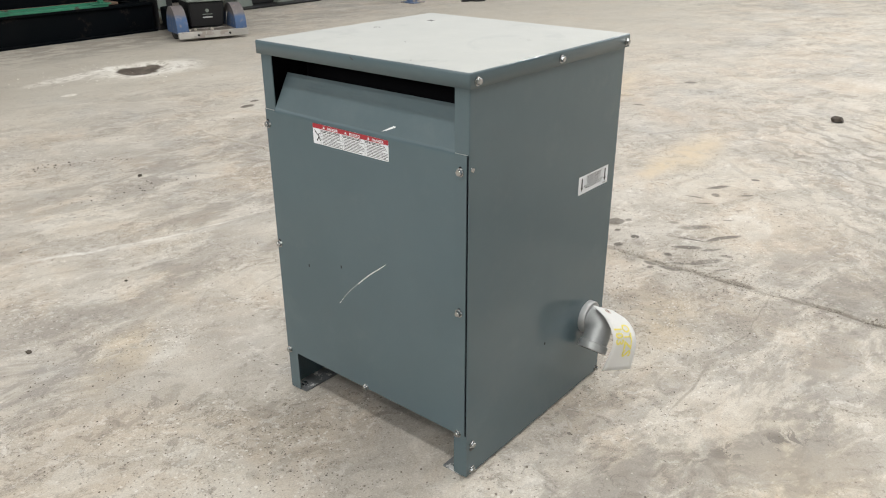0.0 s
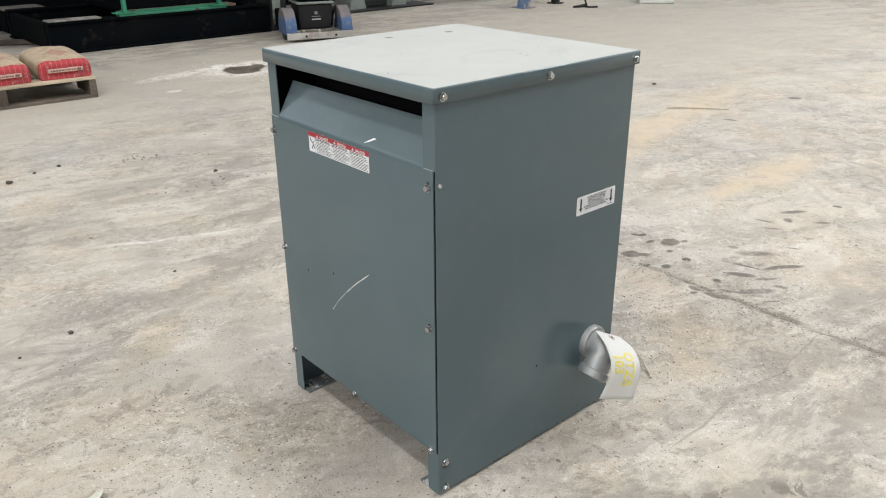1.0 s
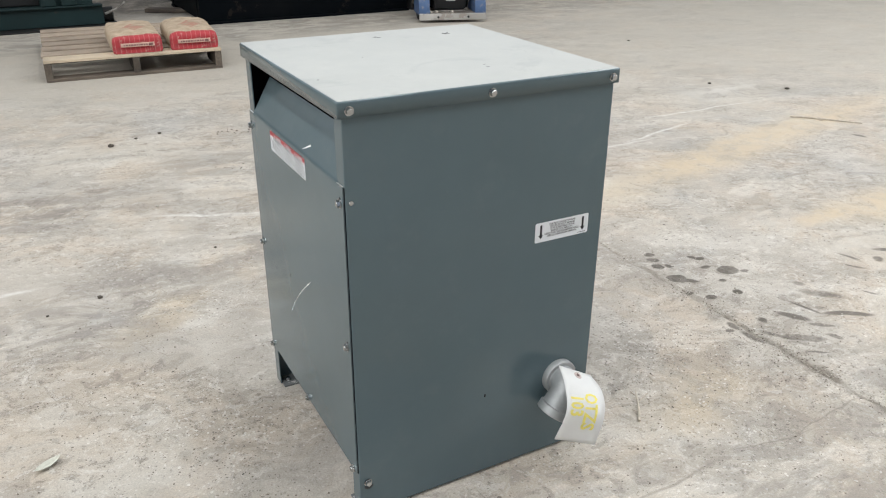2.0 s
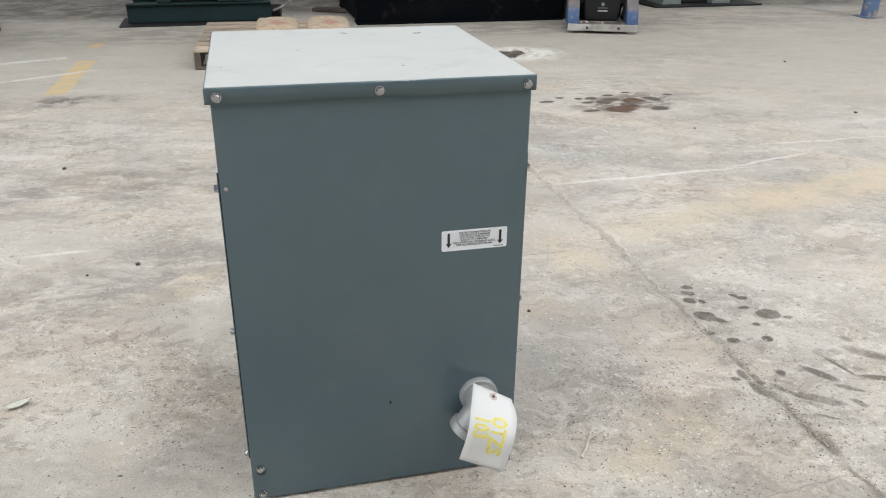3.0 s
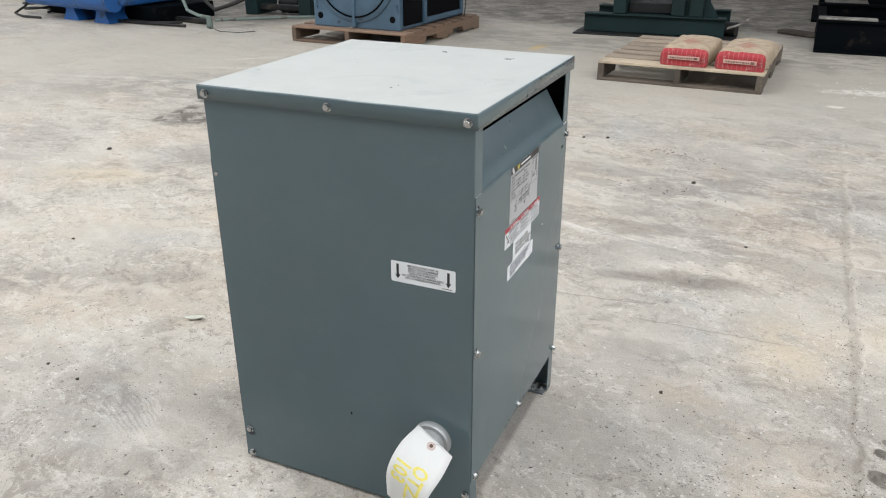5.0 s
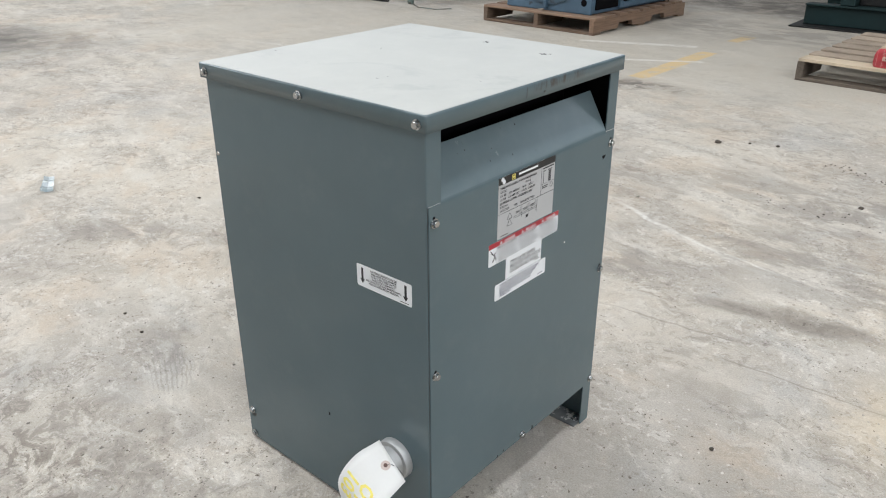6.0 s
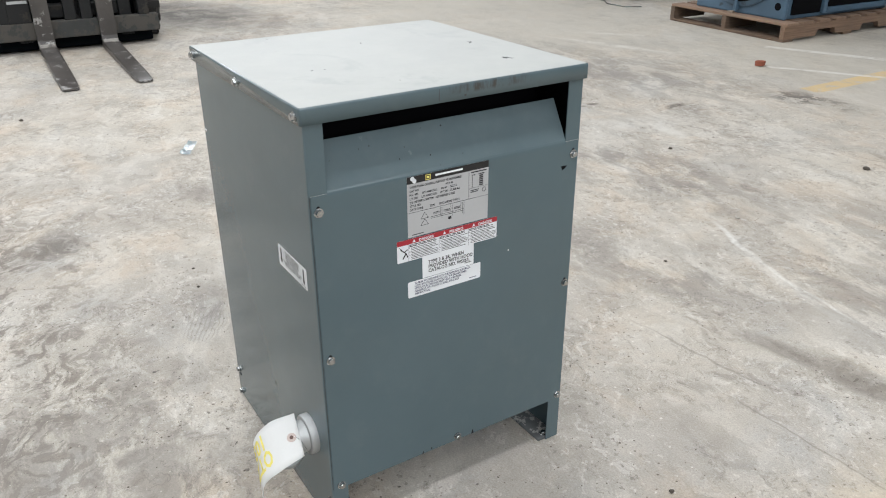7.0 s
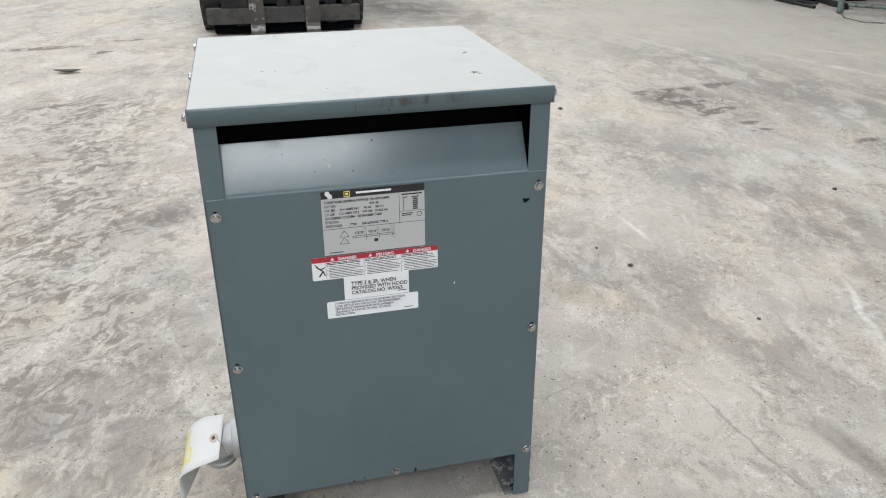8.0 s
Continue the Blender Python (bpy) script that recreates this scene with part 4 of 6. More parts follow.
def transformer():
    cab = thing("transformer", "grey steel dry-type transformer cabinet standing on the floor", "transformer")
    side = folded([(-0.2470, -0.217), (-0.2470, YF), (0.2485, YF), (0.2485, -0.217)], 0.002, 0.0075, ZL, "z")
    near = part("side_panel", side, ENAMEL, cab)
    back = folded([(0.2485, 0.2265), (0.2485, YR), (-0.2470, YR), (-0.2470, 0.2265)], 0.002, 0.0035, ZL, "z")
    far = part("side_panel", back, ENAMEL, cab)
    for k, (x, z) in enumerate(((-0.231, 0.076), (-0.231, 0.018), (0.2395, 0.073), (0.2385, 0.014))):
        screw(near, "C", x, YF, z, 23.0 * k)
    part("plug", rod((-0.238, YF - 0.0015, 0.615), (-0.238, YF, 0.615), 0.0036, 14, None, 0.0042), ZINC, near)
    for x in (-0.231, 0.231):
        for z in (0.076, 0.018):
            screw(far, "D", x, YR, z, 11.0)
    for x, z in ((-0.2295, 0.0685), (0.2395, 0.0655)):
        moon = [(x + 0.0088 * math.cos(radians(a)), z + 0.0085 * math.sin(radians(a))) for a in range(180, 361, 15)]
        part("screw_slot", prism(moon, YF - 0.0004, YF, "y"), SLOT_DARK, near, "dark slotted hole under the screw")
    front_panel(cab, -1, [(0.249, 0.611), (0.2475, 0.357), (0.2475, 0.1025), (-0.231, 0.611), (-0.230, 0.356), (-0.229, 0.102), (0.011, 0.102)])
    panel_b = front_panel(cab, 1, [(-0.233, 0.615), (-0.232, 0.362), (-0.230, 0.107), (0.244, 0.617), (0.245, 0.365), (0.2465, 0.110), (0.008, 0.109)])
    lid = bmesh.new()
    bmesh.ops.create_cube(lid, size=1.0, matrix=Matrix.Translation((0, 0.004, 0.7595)) @ Matrix.Diagonal((0.510, 0.514, 0.025, 1)))
    low = [f for f in lid.faces if f.normal.z < -0.5]
    bmesh.ops.delete(lid, geom=low, context="FACES")
    bmesh.ops.bevel(lid, geom=[e for e in lid.edges if not e.is_boundary], offset=0.0035, segments=3, affect="EDGES", profile=0.5)
    lid_ob = part("lid", lid, ENAMEL, cab, "flat grey lid, thinly dusty, top whitened to look lit from above", True)
    thick = lid_ob.modifiers.new("sheet", "SOLIDIFY")
    thick.thickness, thick.offset = 0.0016, -1.0
    for k, x in enumerate((-0.237, 0.002, 0.239)):
        screw(lid_ob, "C", x, -0.253, 0.7575, 31.0 * k)
        screw(lid_ob, "D", x, 0.261, 0.7575, 31.0 * k)
    def star_chip(x, y, r, arms, seed):
        """A chip with torn points."""
        rng = random.Random(seed)
        ring = []
        for k in range(arms * 2):
            a = math.pi * k / arms + rng.uniform(-0.25, 0.25)
            q = r * (rng.uniform(0.75, 1.25) if k % 2 else rng.uniform(0.22, 0.4))
            ring.append((x + q * math.cos(a), y + q * math.sin(a)))
        part("chip", prism(ring, 0.7717, 0.7723, "z"), CHIP, lid_ob, "small dark chip in the paint")

    for k, (x, y, r, arms) in enumerate(((0.147, 0.170, 0.0085, 5), (0.156, 0.176, 0.004, 3), (0.002, 0.195, 0.0062, 4), (0.008, 0.189, 0.003, 3), (0.059, -0.146, 0.0028, 4), (0.062, -0.127, 0.002, 3), (-0.23, -0.111, 0.002, 3), (0.19, -0.06, 0.0018, 3), (-0.10, 0.02, 0.0016, 3))):
        star_chip(x, y, r, arms, k)
    part("seam_nick", block(0.2550, 0.2553, -0.0312, -0.0304, 0.750, 0.768), SLOT_DARK, lid_ob, "fine dark nick down the lid's edge")
    part("seam_nick", block(0.2550, 0.2553, 0.0140, 0.0175, 0.7520, 0.7545), SLOT_DARK, lid_ob, "fine dark nick down the lid's edge")
    part("seam_nick", prism([(-0.004, 0.7640), (0.004, 0.7690), (0.0055, 0.7680), (-0.001, 0.7630)], -0.2553, -0.2550, "x"), SLOT_DARK, lid_ob, "fine dark nick down the lid's edge")
    # block for the core, coloured near-black to hold the cavity's shade
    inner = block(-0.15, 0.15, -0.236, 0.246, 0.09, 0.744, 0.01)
    part("core", inner, DARK, cab, "core block, near-black for the deep shade inside the vent")
    # added sheets cover the lit inner walls, so the vent slot looks black
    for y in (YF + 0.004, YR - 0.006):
        part("inner_liner", block(-0.242, 0.242, y, y + 0.002, 0.60, 0.744), DARK, cab, "near-black sheet added as shade inside the vent")
    for y0, y1 in ((YF + 0.014, YF + 0.060), (YR - 0.046, YR - 0.003)):
        foot = part("base_rail", block(-0.2430, 0.2430, y0, y1, 0.0003, 0.0050, 0.001), RAIL_GREY, cab)
        for x in (-0.228, 0.232):
            screw(foot, "C", 0, 0, 0, 0).matrix_basis = pose(x, (y0 + y1) / 2, 0.0045)
    # scratches through the paint
    def scratch(face_x, pts, wide, solid):
        bm = bmesh.new()
        rng = random.Random(4)
        for (y0, z0), (y1, z1) in zip(pts, pts[1:]):
            n = 10
            d = Vector((y1 - y0, z1 - z0)).normalized()
            for i in range(n):
                a, b = i / n, min(1.0, (i + (rng.uniform(0.75, 1.05) if solid else rng.uniform(0.2, 0.5))) / n)
                w = wide * rng.uniform(0.35, 1.0)
                p0, p1 = Vector((y0 + (y1 - y0) * a, z0 + (z1 - z0) * a)), Vector((y0 + (y1 - y0) * b, z0 + (z1 - z0) * b))
                q = Vector((-d.y, d.x)) * w
                prism([tuple(p0 - q), tuple(p1 - q * 0.8), tuple(p1 + q * 0.8), tuple(p0 + q)], face_x, face_x - 0.0003, "x", bm)
        part("scratch", bm, SCRATCH, cab, "pale scratch through the paint")
    scratch(-XB, [(-0.056, 0.396), (-0.012, 0.362), (0.018, 0.335)], 0.0012, True)
    scratch(-XB, [(0.018, 0.335), (0.050, 0.305), (0.075, 0.274)], 0.0009, False)
    s = bmesh.new()
    prism([(-0.084, -0.012), (-0.078, -0.0135), (-0.055, 0.0005), (-0.066, -0.003)], 0, 0.0003, "z", s)
    s.transform(Matrix.Translation((-0.2455, 0, 0.6475)) @ Matrix(((0, -0.50, -0.866, 0), (1, 0, 0, 0), (0, -0.866, 0.5, 0), (0, 0, 0, 1))))
    part("scratch", s, SCRATCH, cab, "pale scratch through the paint")
    for pts in ([(0.2185, 0.5985), (0.2320, 0.5975), (0.2285, 0.5935), (0.2225, 0.5905)], [(0.0395, 0.1002), (0.0450, 0.1002), (0.0435, 0.1085), (0.0415, 0.1090)], [(-0.0680, 0.1002), (-0.0640, 0.1002), (-0.0655, 0.1060)],
                [(-0.0500, 0.1035), (-0.0460, 0.1040), (-0.0475, 0.1075)], [(0.1105, 0.4655), (0.1125, 0.4650), (0.1120, 0.4690)]):
        part("chip", prism(pts, XB, XB + 0.0003, "x"), DARK if pts[0][1] < 0.4 or pts[0][1] > 0.5 else SCRATCH, panel_b, "chip in the paint")
    part("chip", block(0.0085, 0.0115, YF - 0.0004, YF, 0.180, 0.186), DARK, near, "small dark slot")

    for y, z in ((0.160, 0.332), (0.064, 0.357)):
        part("chip", block(-XB - 0.0003, -XB, y - 0.0012, y + 0.0012, z - 0.003, z + 0.003), DARK, cab, "small dark nick in the panel")

    # labels
    warning_label(cab, "A", -0.022, 0.616)
    warning_label(cab, "B", -0.011, 0.517)
    w, h = 0.152, 0.101
    plate, m = sticker("rating_plate", cab, "B", -0.0105, 0.5885, w, h, LABEL_GREY, "silver rating plate with black heading and small print", 0.0003, 0.001)
    sticker("heading_band", plate, "B", -0.0105, 0.5885 + h / 2 - 0.0058, w, 0.0116, LABEL_BLACK, "black heading band", 0.0005, 0.001)
    logo = [(-0.043, -0.034, 0.0402, 0.0412), (-0.043, -0.034, 0.0478, 0.0488), (-0.043, -0.042, 0.0402, 0.0488), (-0.035, -0.034, 0.0402, 0.0488), (-0.0405, -0.0365, 0.0428, 0.0462)]
    bars("maker_mark", plate, m, logo, CRAYON, 0.0006)
    bars("maker_bars", plate, m, [(-0.025, 0.026, 0.0436, 0.0466)], LABEL_WHITE, 0.0005)
    ovals = bmesh.new()
    for x, y in ((-0.0665, 0.0468), (-0.063, 0.0425)):
        rod((x, y, 0.0002), (x, y, 0.0006), 0.0036, 16, ovals)
    ovals.transform(m)
    part("maker_ovals", ovals, LABEL_WHITE, plate)
    lines = ["THREE PHASE GENERAL PURPOSE TRANSFORMER", "CAT NO                                         KVA 45", "H.V. 480      H.V. AMPS 54.1      Hz 60     %IZ 5.1",
             "L.V. 208      L.V. AMPS 125.1    WT 320   CLASS AA", "220 DEGREE C SYSTEM   150 DEGREE C RISE", "STYLE NO.", "DATE CODE          TYPE       ENCLOSURE TYPE 2"]
    for i, s_ in enumerate(lines):
        words(s_, 0.0050, m @ pose(-w / 2 + 0.004, h / 2 - 0.0150 - i * 0.0062, 0.0004), INK, plate, "LEFT", 0.86)
    rows = [(-w / 2, w / 2, -0.0092, -0.0086), (0.0375, 0.0381, -0.0086, 0.0385), (0.038, w / 2, 0.0085, 0.0090), (0.0415, 0.072, 0.0345, 0.0365), (0.043, 0.050, 0.0300, 0.0315), (0.056, 0.068, 0.0300, 0.0315)]
    rows += [(0.058, 0.0655, 0.0265 - 0.0032 * k, 0.0288 - 0.0032 * k) for k in range(6)] + [(0.0435, 0.0450, 0.0265 - 0.0032 * k, 0.0285 - 0.0032 * k) for k in range(6)]
    rows += [(0.041, 0.058, 0.0042, 0.0056), (0.041, 0.056, 0.0014, 0.0028)]
    bars("printed_table", plate, m, rows, INK)
    ring = bmesh.new()
    for k in range(24):
        a, b = 2 * math.pi * k / 24, 2 * math.pi * (k + 1) / 24
        prism([(0.0675 + r * math.cos(t), 0.0025 + r * math.sin(t)) for r, t in ((0.0040, a), (0.0040, b), (0.0032, b), (0.0032, a))], 0.0001, 0.0003, "z", ring)
    ring.transform(m)
    part("approval_ring", ring, INK, plate)
    wires = []
    for k in range(3):
        x = -0.029 + 0.0195 * k
        wires += [(x, x + 0.0125, -0.0170, -0.0165), (x + 0.0125, x + 0.0130, -0.0235, -0.0105), (x + 0.0155, x + 0.0160, -0.031, -0.011)]
        wires += [(x + 0.002 * j, x + 0.002 * j + 0.0008, -0.0205, -0.0170) for j in range(6)]
    wires += [(-0.034, 0.029, -0.0235, -0.0229), (-0.034, 0.029, -0.0262, -0.0256), (0.0285, 0.0290, -0.034, -0.008)]
    bars("wiring_diagram", plate, m, wires, INK)
    tri = bmesh.new()
    for cx, cy in ((-0.0455, -0.019), (-0.0455, -0.030)):
        for (a, b), (c, d) in (((-0.007, -0.004), (0.007, -0.004)), ((-0.007, -0.004), (0, 0.006)), ((0.007, -0.004), (0, 0.006))):
            q = Vector((c - a, d - b)).normalized() * 0.0003
            prism([(cx + a - q.y, cy + b + q.x), (cx + c - q.y, cy + d + q.x), (cx + c + q.y, cy + d - q.x), (cx + a + q.y, cy + b - q.x)], 0.0001, 0.0003, "z", tri)
    tri.transform(m)
    part("vector_diagram", tri, INK, plate)
    bars("small_print", plate, m, [(-0.069, -0.048, -0.0475, -0.0462), (-0.0015, 0.0045, -0.0352, -0.0305)], INK)

    note, m = sticker("note_label", cab, "B", -0.0112, 0.480, 0.100, 0.040, LABEL_WHITE, "white catalogue note label", 0.0002, 0.001)
    for i, s_ in enumerate(("TYPE 3 & 3R, WHEN", "PROVIDED WITH HOOD", "CATALOG NO. WS363.")):
        words(s_, 0.0088, m @ pose(-0.039, 0.0105 - i * 0.0078, 0.0002), INK, note, "LEFT", 0.89)
    bars("small_print", note, m, [(0.032, 0.046, -0.0150, -0.0138)], INK)
    clear, m = sticker("clearance_label", cab, "B", -0.018, 0.4450, 0.142, 0.029, LABEL_WHITE, "white clearance notice label with blue print", 0.0006, 0.0025)
    for i, s_ in enumerate(("TO BE IN ACCORDANCE WITH THE NATIONAL ELECTRICAL", "CODE, ARTICLE 450.9 AND UL 1561, THE TRANSFORMER", "VENTILATION OPENINGS MUST HAVE A MINIMUM", "CLEARANCE OF 6 INCHES TO WALL OR OTHER", "OBSTRUCTIONS.")):
        words(s_, 0.0050, m @ pose(-0.059, 0.0127 - i * 0.0049, 0.0002), INK_BLUE, clear, "LEFT", 0.80)
    bars("small_print", clear, m, [(0.048, 0.063, -0.0105, -0.0093)], INK_BLUE)
    wire, m = sticker("wiring_label", cab, "C", 0.1605, 0.4945, 0.1155, 0.0375, LABEL_WHITE, "white wiring notice with two black arrows", 0.0004, 0.003)
    for i, s_ in enumerate(("FOR FIELD CONNECTIONS USE", "WIRE RATED FOR A MINIMUM", "OF 90° C AND SIZED ON THE", "BASIS OF 75° C AMPACITY.", "USE CONNECTOR LUGS MARKED AL9CU.", "KEEP ALL WIRES BELOW WINDING.")):
        words(s_, 0.0047, m @ pose(0.0, 0.0155 - i * 0.0044, 0.0002), INK, wire, "CENTER", 0.85)
    for x in (-0.0455, 0.0455):
        arrow = prism([(x - 0.0022, 0.014), (x - 0.0022, -0.005), (x - 0.0050, -0.005), (x, -0.0125), (x + 0.0050, -0.005), (x + 0.0022, -0.005), (x + 0.0022, 0.014)], 0.0001, 0.0003, "z")
        arrow.transform(m)
        part("arrow", arrow, INK, wire, "black arrow pointing down")
    bars("small_print", wire, m, [(0.034, 0.052, -0.0160, -0.0149)], INK)

    # conduit elbow screwed into the side
    c = Vector((0.176, YF, 0.1775))
    elbow_dir = Vector((-0.57, 0.02, -0.82)).normalized()
    bend, r0 = [], 0.028
    for k in range(9):
        a = radians(90 * k / 8)
        bend.append(c + Vector((0, -0.012, 0)) + Vector((0, -1, 0)) * r0 * math.sin(a) + elbow_dir * r0 * (1 - math.cos(a)))
    tip = bend[-1] + elbow_dir * 0.028
    elbow = part("conduit_elbow", tube([c + Vector((0, -0.006, 0))] + bend + [tip], 0.0280, 24), CAST, cab, "grey cast conduit elbow", True)
    ringm = tube([c, c + Vector((0, -0.011, 0)), c + Vector((0, -0.0135, 0)), c + Vector((0, -0.014, 0))], [0.0360, 0.0360, 0.0345, 0.0295], 28)
    part("lock_ring", ringm, CAST, elbow, "grey ring against the panel", True)
    collar = tube([tip - elbow_dir * 0.008, tip - elbow_dir * 0.006, tip + elbow_dir * 0.008, tip + elbow_dir * 0.010], [0.0290, 0.0320, 0.0320, 0.0300], 26)
    part("collar", collar, CAST, elbow, "", True)
    part("bore", rod(tip + elbow_dir * 0.0099, tip + elbow_dir * 0.0106, 0.025, 20), DARK, elbow, "dark open bore")


transformer()


def paper_tag():
    tag = thing("paper_tag", "white paper tag with yellow crayon marks hanging from the conduit elbow", "tag")
    # the two long edges of the curved sheet
    left = [(0.1600, -0.2700, 0.2175), (0.1445, -0.3130, 0.2030), (0.1320, -0.3385, 0.1630), (0.1215, -0.3230, 0.0930)]
    right = [(0.2300, -0.2830, 0.1805), (0.2280, -0.3230, 0.1670), (0.2140, -0.3520, 0.1370), (0.1960, -0.3540, 0.0740)]

    def along(pts, f):
        p = [Vector(q) for q in pts]
        p = [p[0] * 2 - p[1]] + p + [p[3] * 2 - p[2]]
        i = min(2, int(f * 3))
        u = f * 3 - i
        a, b, c, d = p[i:i + 4]
        return 0.5 * (2 * b + (c - a) * u + (2 * a - 5 * b + 4 * c - d) * u * u + (3 * b - a - 3 * c + d) * u ** 3)

    size = (0.159, 0.079)

    def at(s, t, lift=0.0):
        """Place on the tag: s metres along it, t across."""
        f, g = max(0.0, min(0.999, s / size[0])), t / size[1] + 0.5
        p, q = along(left, f), along(right, f)
        d = along(left, min(1.0, f + 0.02)) - along(left, max(0.0, f - 0.02))
        up = (q - p).cross(d).normalized()
        return p.lerp(q, g) + (up if up.y < 0 else -up) * lift
    bm = bmesh.new()
    n, mcol = 22, 6
    grid = [[bm.verts.new(at(size[0] * i / n, size[1] * (j / mcol - 0.5))) for j in range(mcol + 1)] for i in range(n + 1)]
    for i in range(n):
        for j in range(mcol):
            bm.faces.new((grid[i][j], grid[i][j + 1], grid[i + 1][j + 1], grid[i + 1][j]))
    sheet = part("sheet", bm, PAPER, tag, "", True)
    sheet.modifiers.new("paper", "SOLIDIFY").thickness = 0.0005
    for body, t0 in (("OTZS", 0.017), ("103", -0.012)):
        me = text_mesh(body, 0.042, "LEFT", 0.68, 1.0, 0.026)
        s0 = 0.063 if body == "OTZS" else 0.070
        for v in me.vertices:
            v.co = at(s0 + v.co.x, t0 + 0.010 + v.co.y * 0.85, 0.0010)
        me.materials.append(CRAYON)
        tagged(new("crayon_mark", me), "yellow crayon writing", kind="stuff").parent = tag
    e, lifted = at(0.016, 0.0), at(0.016, 0.0, 1.0)
    n_ = (lifted - e).normalized()
    part("eyelet_patch", rod(e - n_ * 0.0008, e + n_ * 0.0010, 0.0080, 18), plain("tag_patch", (0.55, 0.46, 0.42), 0.7), tag, "pale reinforcing patch")
    part("eyelet", rod(e + n_ * 0.0008, e + n_ * 0.0016, 0.0034, 12), plain("eyelet_red", (0.10, 0.05, 0.04), 0.6), tag, "dark eyelet")
    part("tie_wire", tube([e, e + Vector((0.004, 0.006, 0.002)), e + Vector((0.014, 0.012, -0.004)), e + Vector((0.022, 0.018, -0.020))], 0.0005, 6), ZINC, tag, "thin tie wire")


paper_tag()


# ---- pallets and what lies on them ----
def pallet(label, at, turn, wide, deep, tops, material, under, stringer, inner=None, group="pallets"):
    p = thing("pallet", label, "pallet", at, turn, group)
    h = 0.125
    rng = random.Random(int(wide * 1000))
    for x in (0.019, wide / 2, wide - 0.019):
        lo, up, mid = 0.018, h - 0.018, 0.018 + 0.042
        notched = [(0.0, lo), (0.24 * deep, lo), (0.255 * deep, mid), (0.385 * deep, mid), (0.40 * deep, lo), (0.60 * deep, lo), (0.615 * deep, mid), (0.745 * deep, mid), (0.76 * deep, lo), (deep, lo), (deep, up), (0.0, up)]
        part("stringer", prism(notched, x - 0.019, x + 0.019, "x"), stringer, p)
    step = deep / tops
    for i in range(tops):
        y0 = i * step + 0.004
        d = 0.125 if i in (0, tops - 1) else step * 0.66
        y0 = min(y0, deep - d)
        e = rng.uniform(-0.008, 0.004)
        bm = block(e, wide + rng.uniform(-0.004, 0.008), y0, y0 + d, h - 0.018, h, 0.0025)
        part("top_board", bm, material if i == 0 or not inner else inner, p)
    for y0 in (0.0, deep / 2 - 0.05, deep - 0.10):
        part("bottom_board", block(0.0, wide, y0, y0 + 0.10, 0.0, 0.018, 0.0025), under, p)
    return p


pallet("weathered wooden pallet holding two cement bags", (-0.512, 3.757, 0), -2.6, 1.00, 1.21, 7, PALE_PINE, GREY_PINE, GREY_STRINGER, PINE)
pallet("weathered wooden pallet under a large motor", (-3.205, 4.28, 0), -3.0, 1.075, 1.36, 8, OLD_PINE, BROWN_PINE, OLD_STRINGER)


TAN_PRINT = plain("tan_print", (0.55, 0.36, 0.30), 0.8)
BAR_PRINT = plain("faded_print", (0.20, 0.10, 0.09), 0.8)


def cement_bag(at, turn, label):
    """A filled paper sack, pillow-shaped, lying on its back."""
    bag = thing("cement_bag", label, "cement bag", at, turn, "cement bags on the pallet")
    w, d, h = 0.290, 0.60, 0.104
    bm = bmesh.new()
    nx, ny = 22, 44
    top, low = [], []
    for j in range(ny + 1):
        v = math.sin(math.pi * (j / ny - 0.5)) if j not in (0, ny) else (-1 if j == 0 else 1)
        ra, rb = [], []
        for i in range(nx + 1):
            u = math.sin(math.pi * (i / nx - 0.5)) if i not in (0, nx) else (-1 if i == 0 else 1)
            e1, e2 = max(0.0, 1 - abs(u) ** 16) ** 0.30, max(0.0, 1 - abs(v) ** 40) ** 0.26
            edge = e1 * e2
            bulge = 0.022 * (1 - u * u) * min(1.0, (1 - abs(v)) * 2.2) + 0.010 * (min(1.0, (1 - abs(v)) * 4.0) - 1)
            tuck = 0.012 * (1 - e2)
            x, y = u * w / 2 * (1 - 0.03 * v * v), (v + 1) * d / 2 + (tuck if v < 0 else -tuck)
            wr = 0.007 * noise.noise((x * 14 + at[0] * 9, y * 11, 2.0)) + 0.003 * noise.noise((x * 40, y * 30 + at[0], 6.0))
            ra.append(bm.verts.new((x, y, 0.035 + (h - 0.035) * edge + (wr + bulge) * edge)))
            rb.append(ra[-1] if i in (0, nx) or j in (0, ny) else bm.verts.new((x, y, 0.035 - 0.034 * min(1.0, edge * 1.25))))
        top.append(ra), low.append(rb)
    for j in range(ny):
        for i in range(nx):
            bm.faces.new((top[j][i], top[j][i + 1], top[j + 1][i + 1], top[j + 1][i]))
            bm.faces.new((low[j][i], low[j + 1][i], low[j + 1][i + 1], low[j][i + 1]))
    part("sack", bm, BAG, bag, "", True)
    rng = random.Random(3)
    part("print_panel", block(-0.095, 0.095, -0.0042, 0.006, 0.040, 0.062, 0.002), TAN_PRINT, bag, "pale printed panel")
    bm2, x = bmesh.new(), -0.08
    while x < 0.05:
        k = rng.uniform(0.006, 0.016)
        block(x, x + k, -0.0050, -0.0040, 0.047, 0.055, 0, bm2)
        x += k + 0.004
    block(0.062, 0.084, -0.0050, -0.0040, 0.044, 0.058, 0, bm2)
    part("print_bars", bm2, BAR_PRINT, bag, "dark printed bars")


cement_bag((0.012, 3.755, 0.125), -2.6, "red and brown paper cement bag on the pallet")
cement_bag((0.340, 3.742, 0.125), -4.4, "red and brown paper cement bag at the pallet's corner")


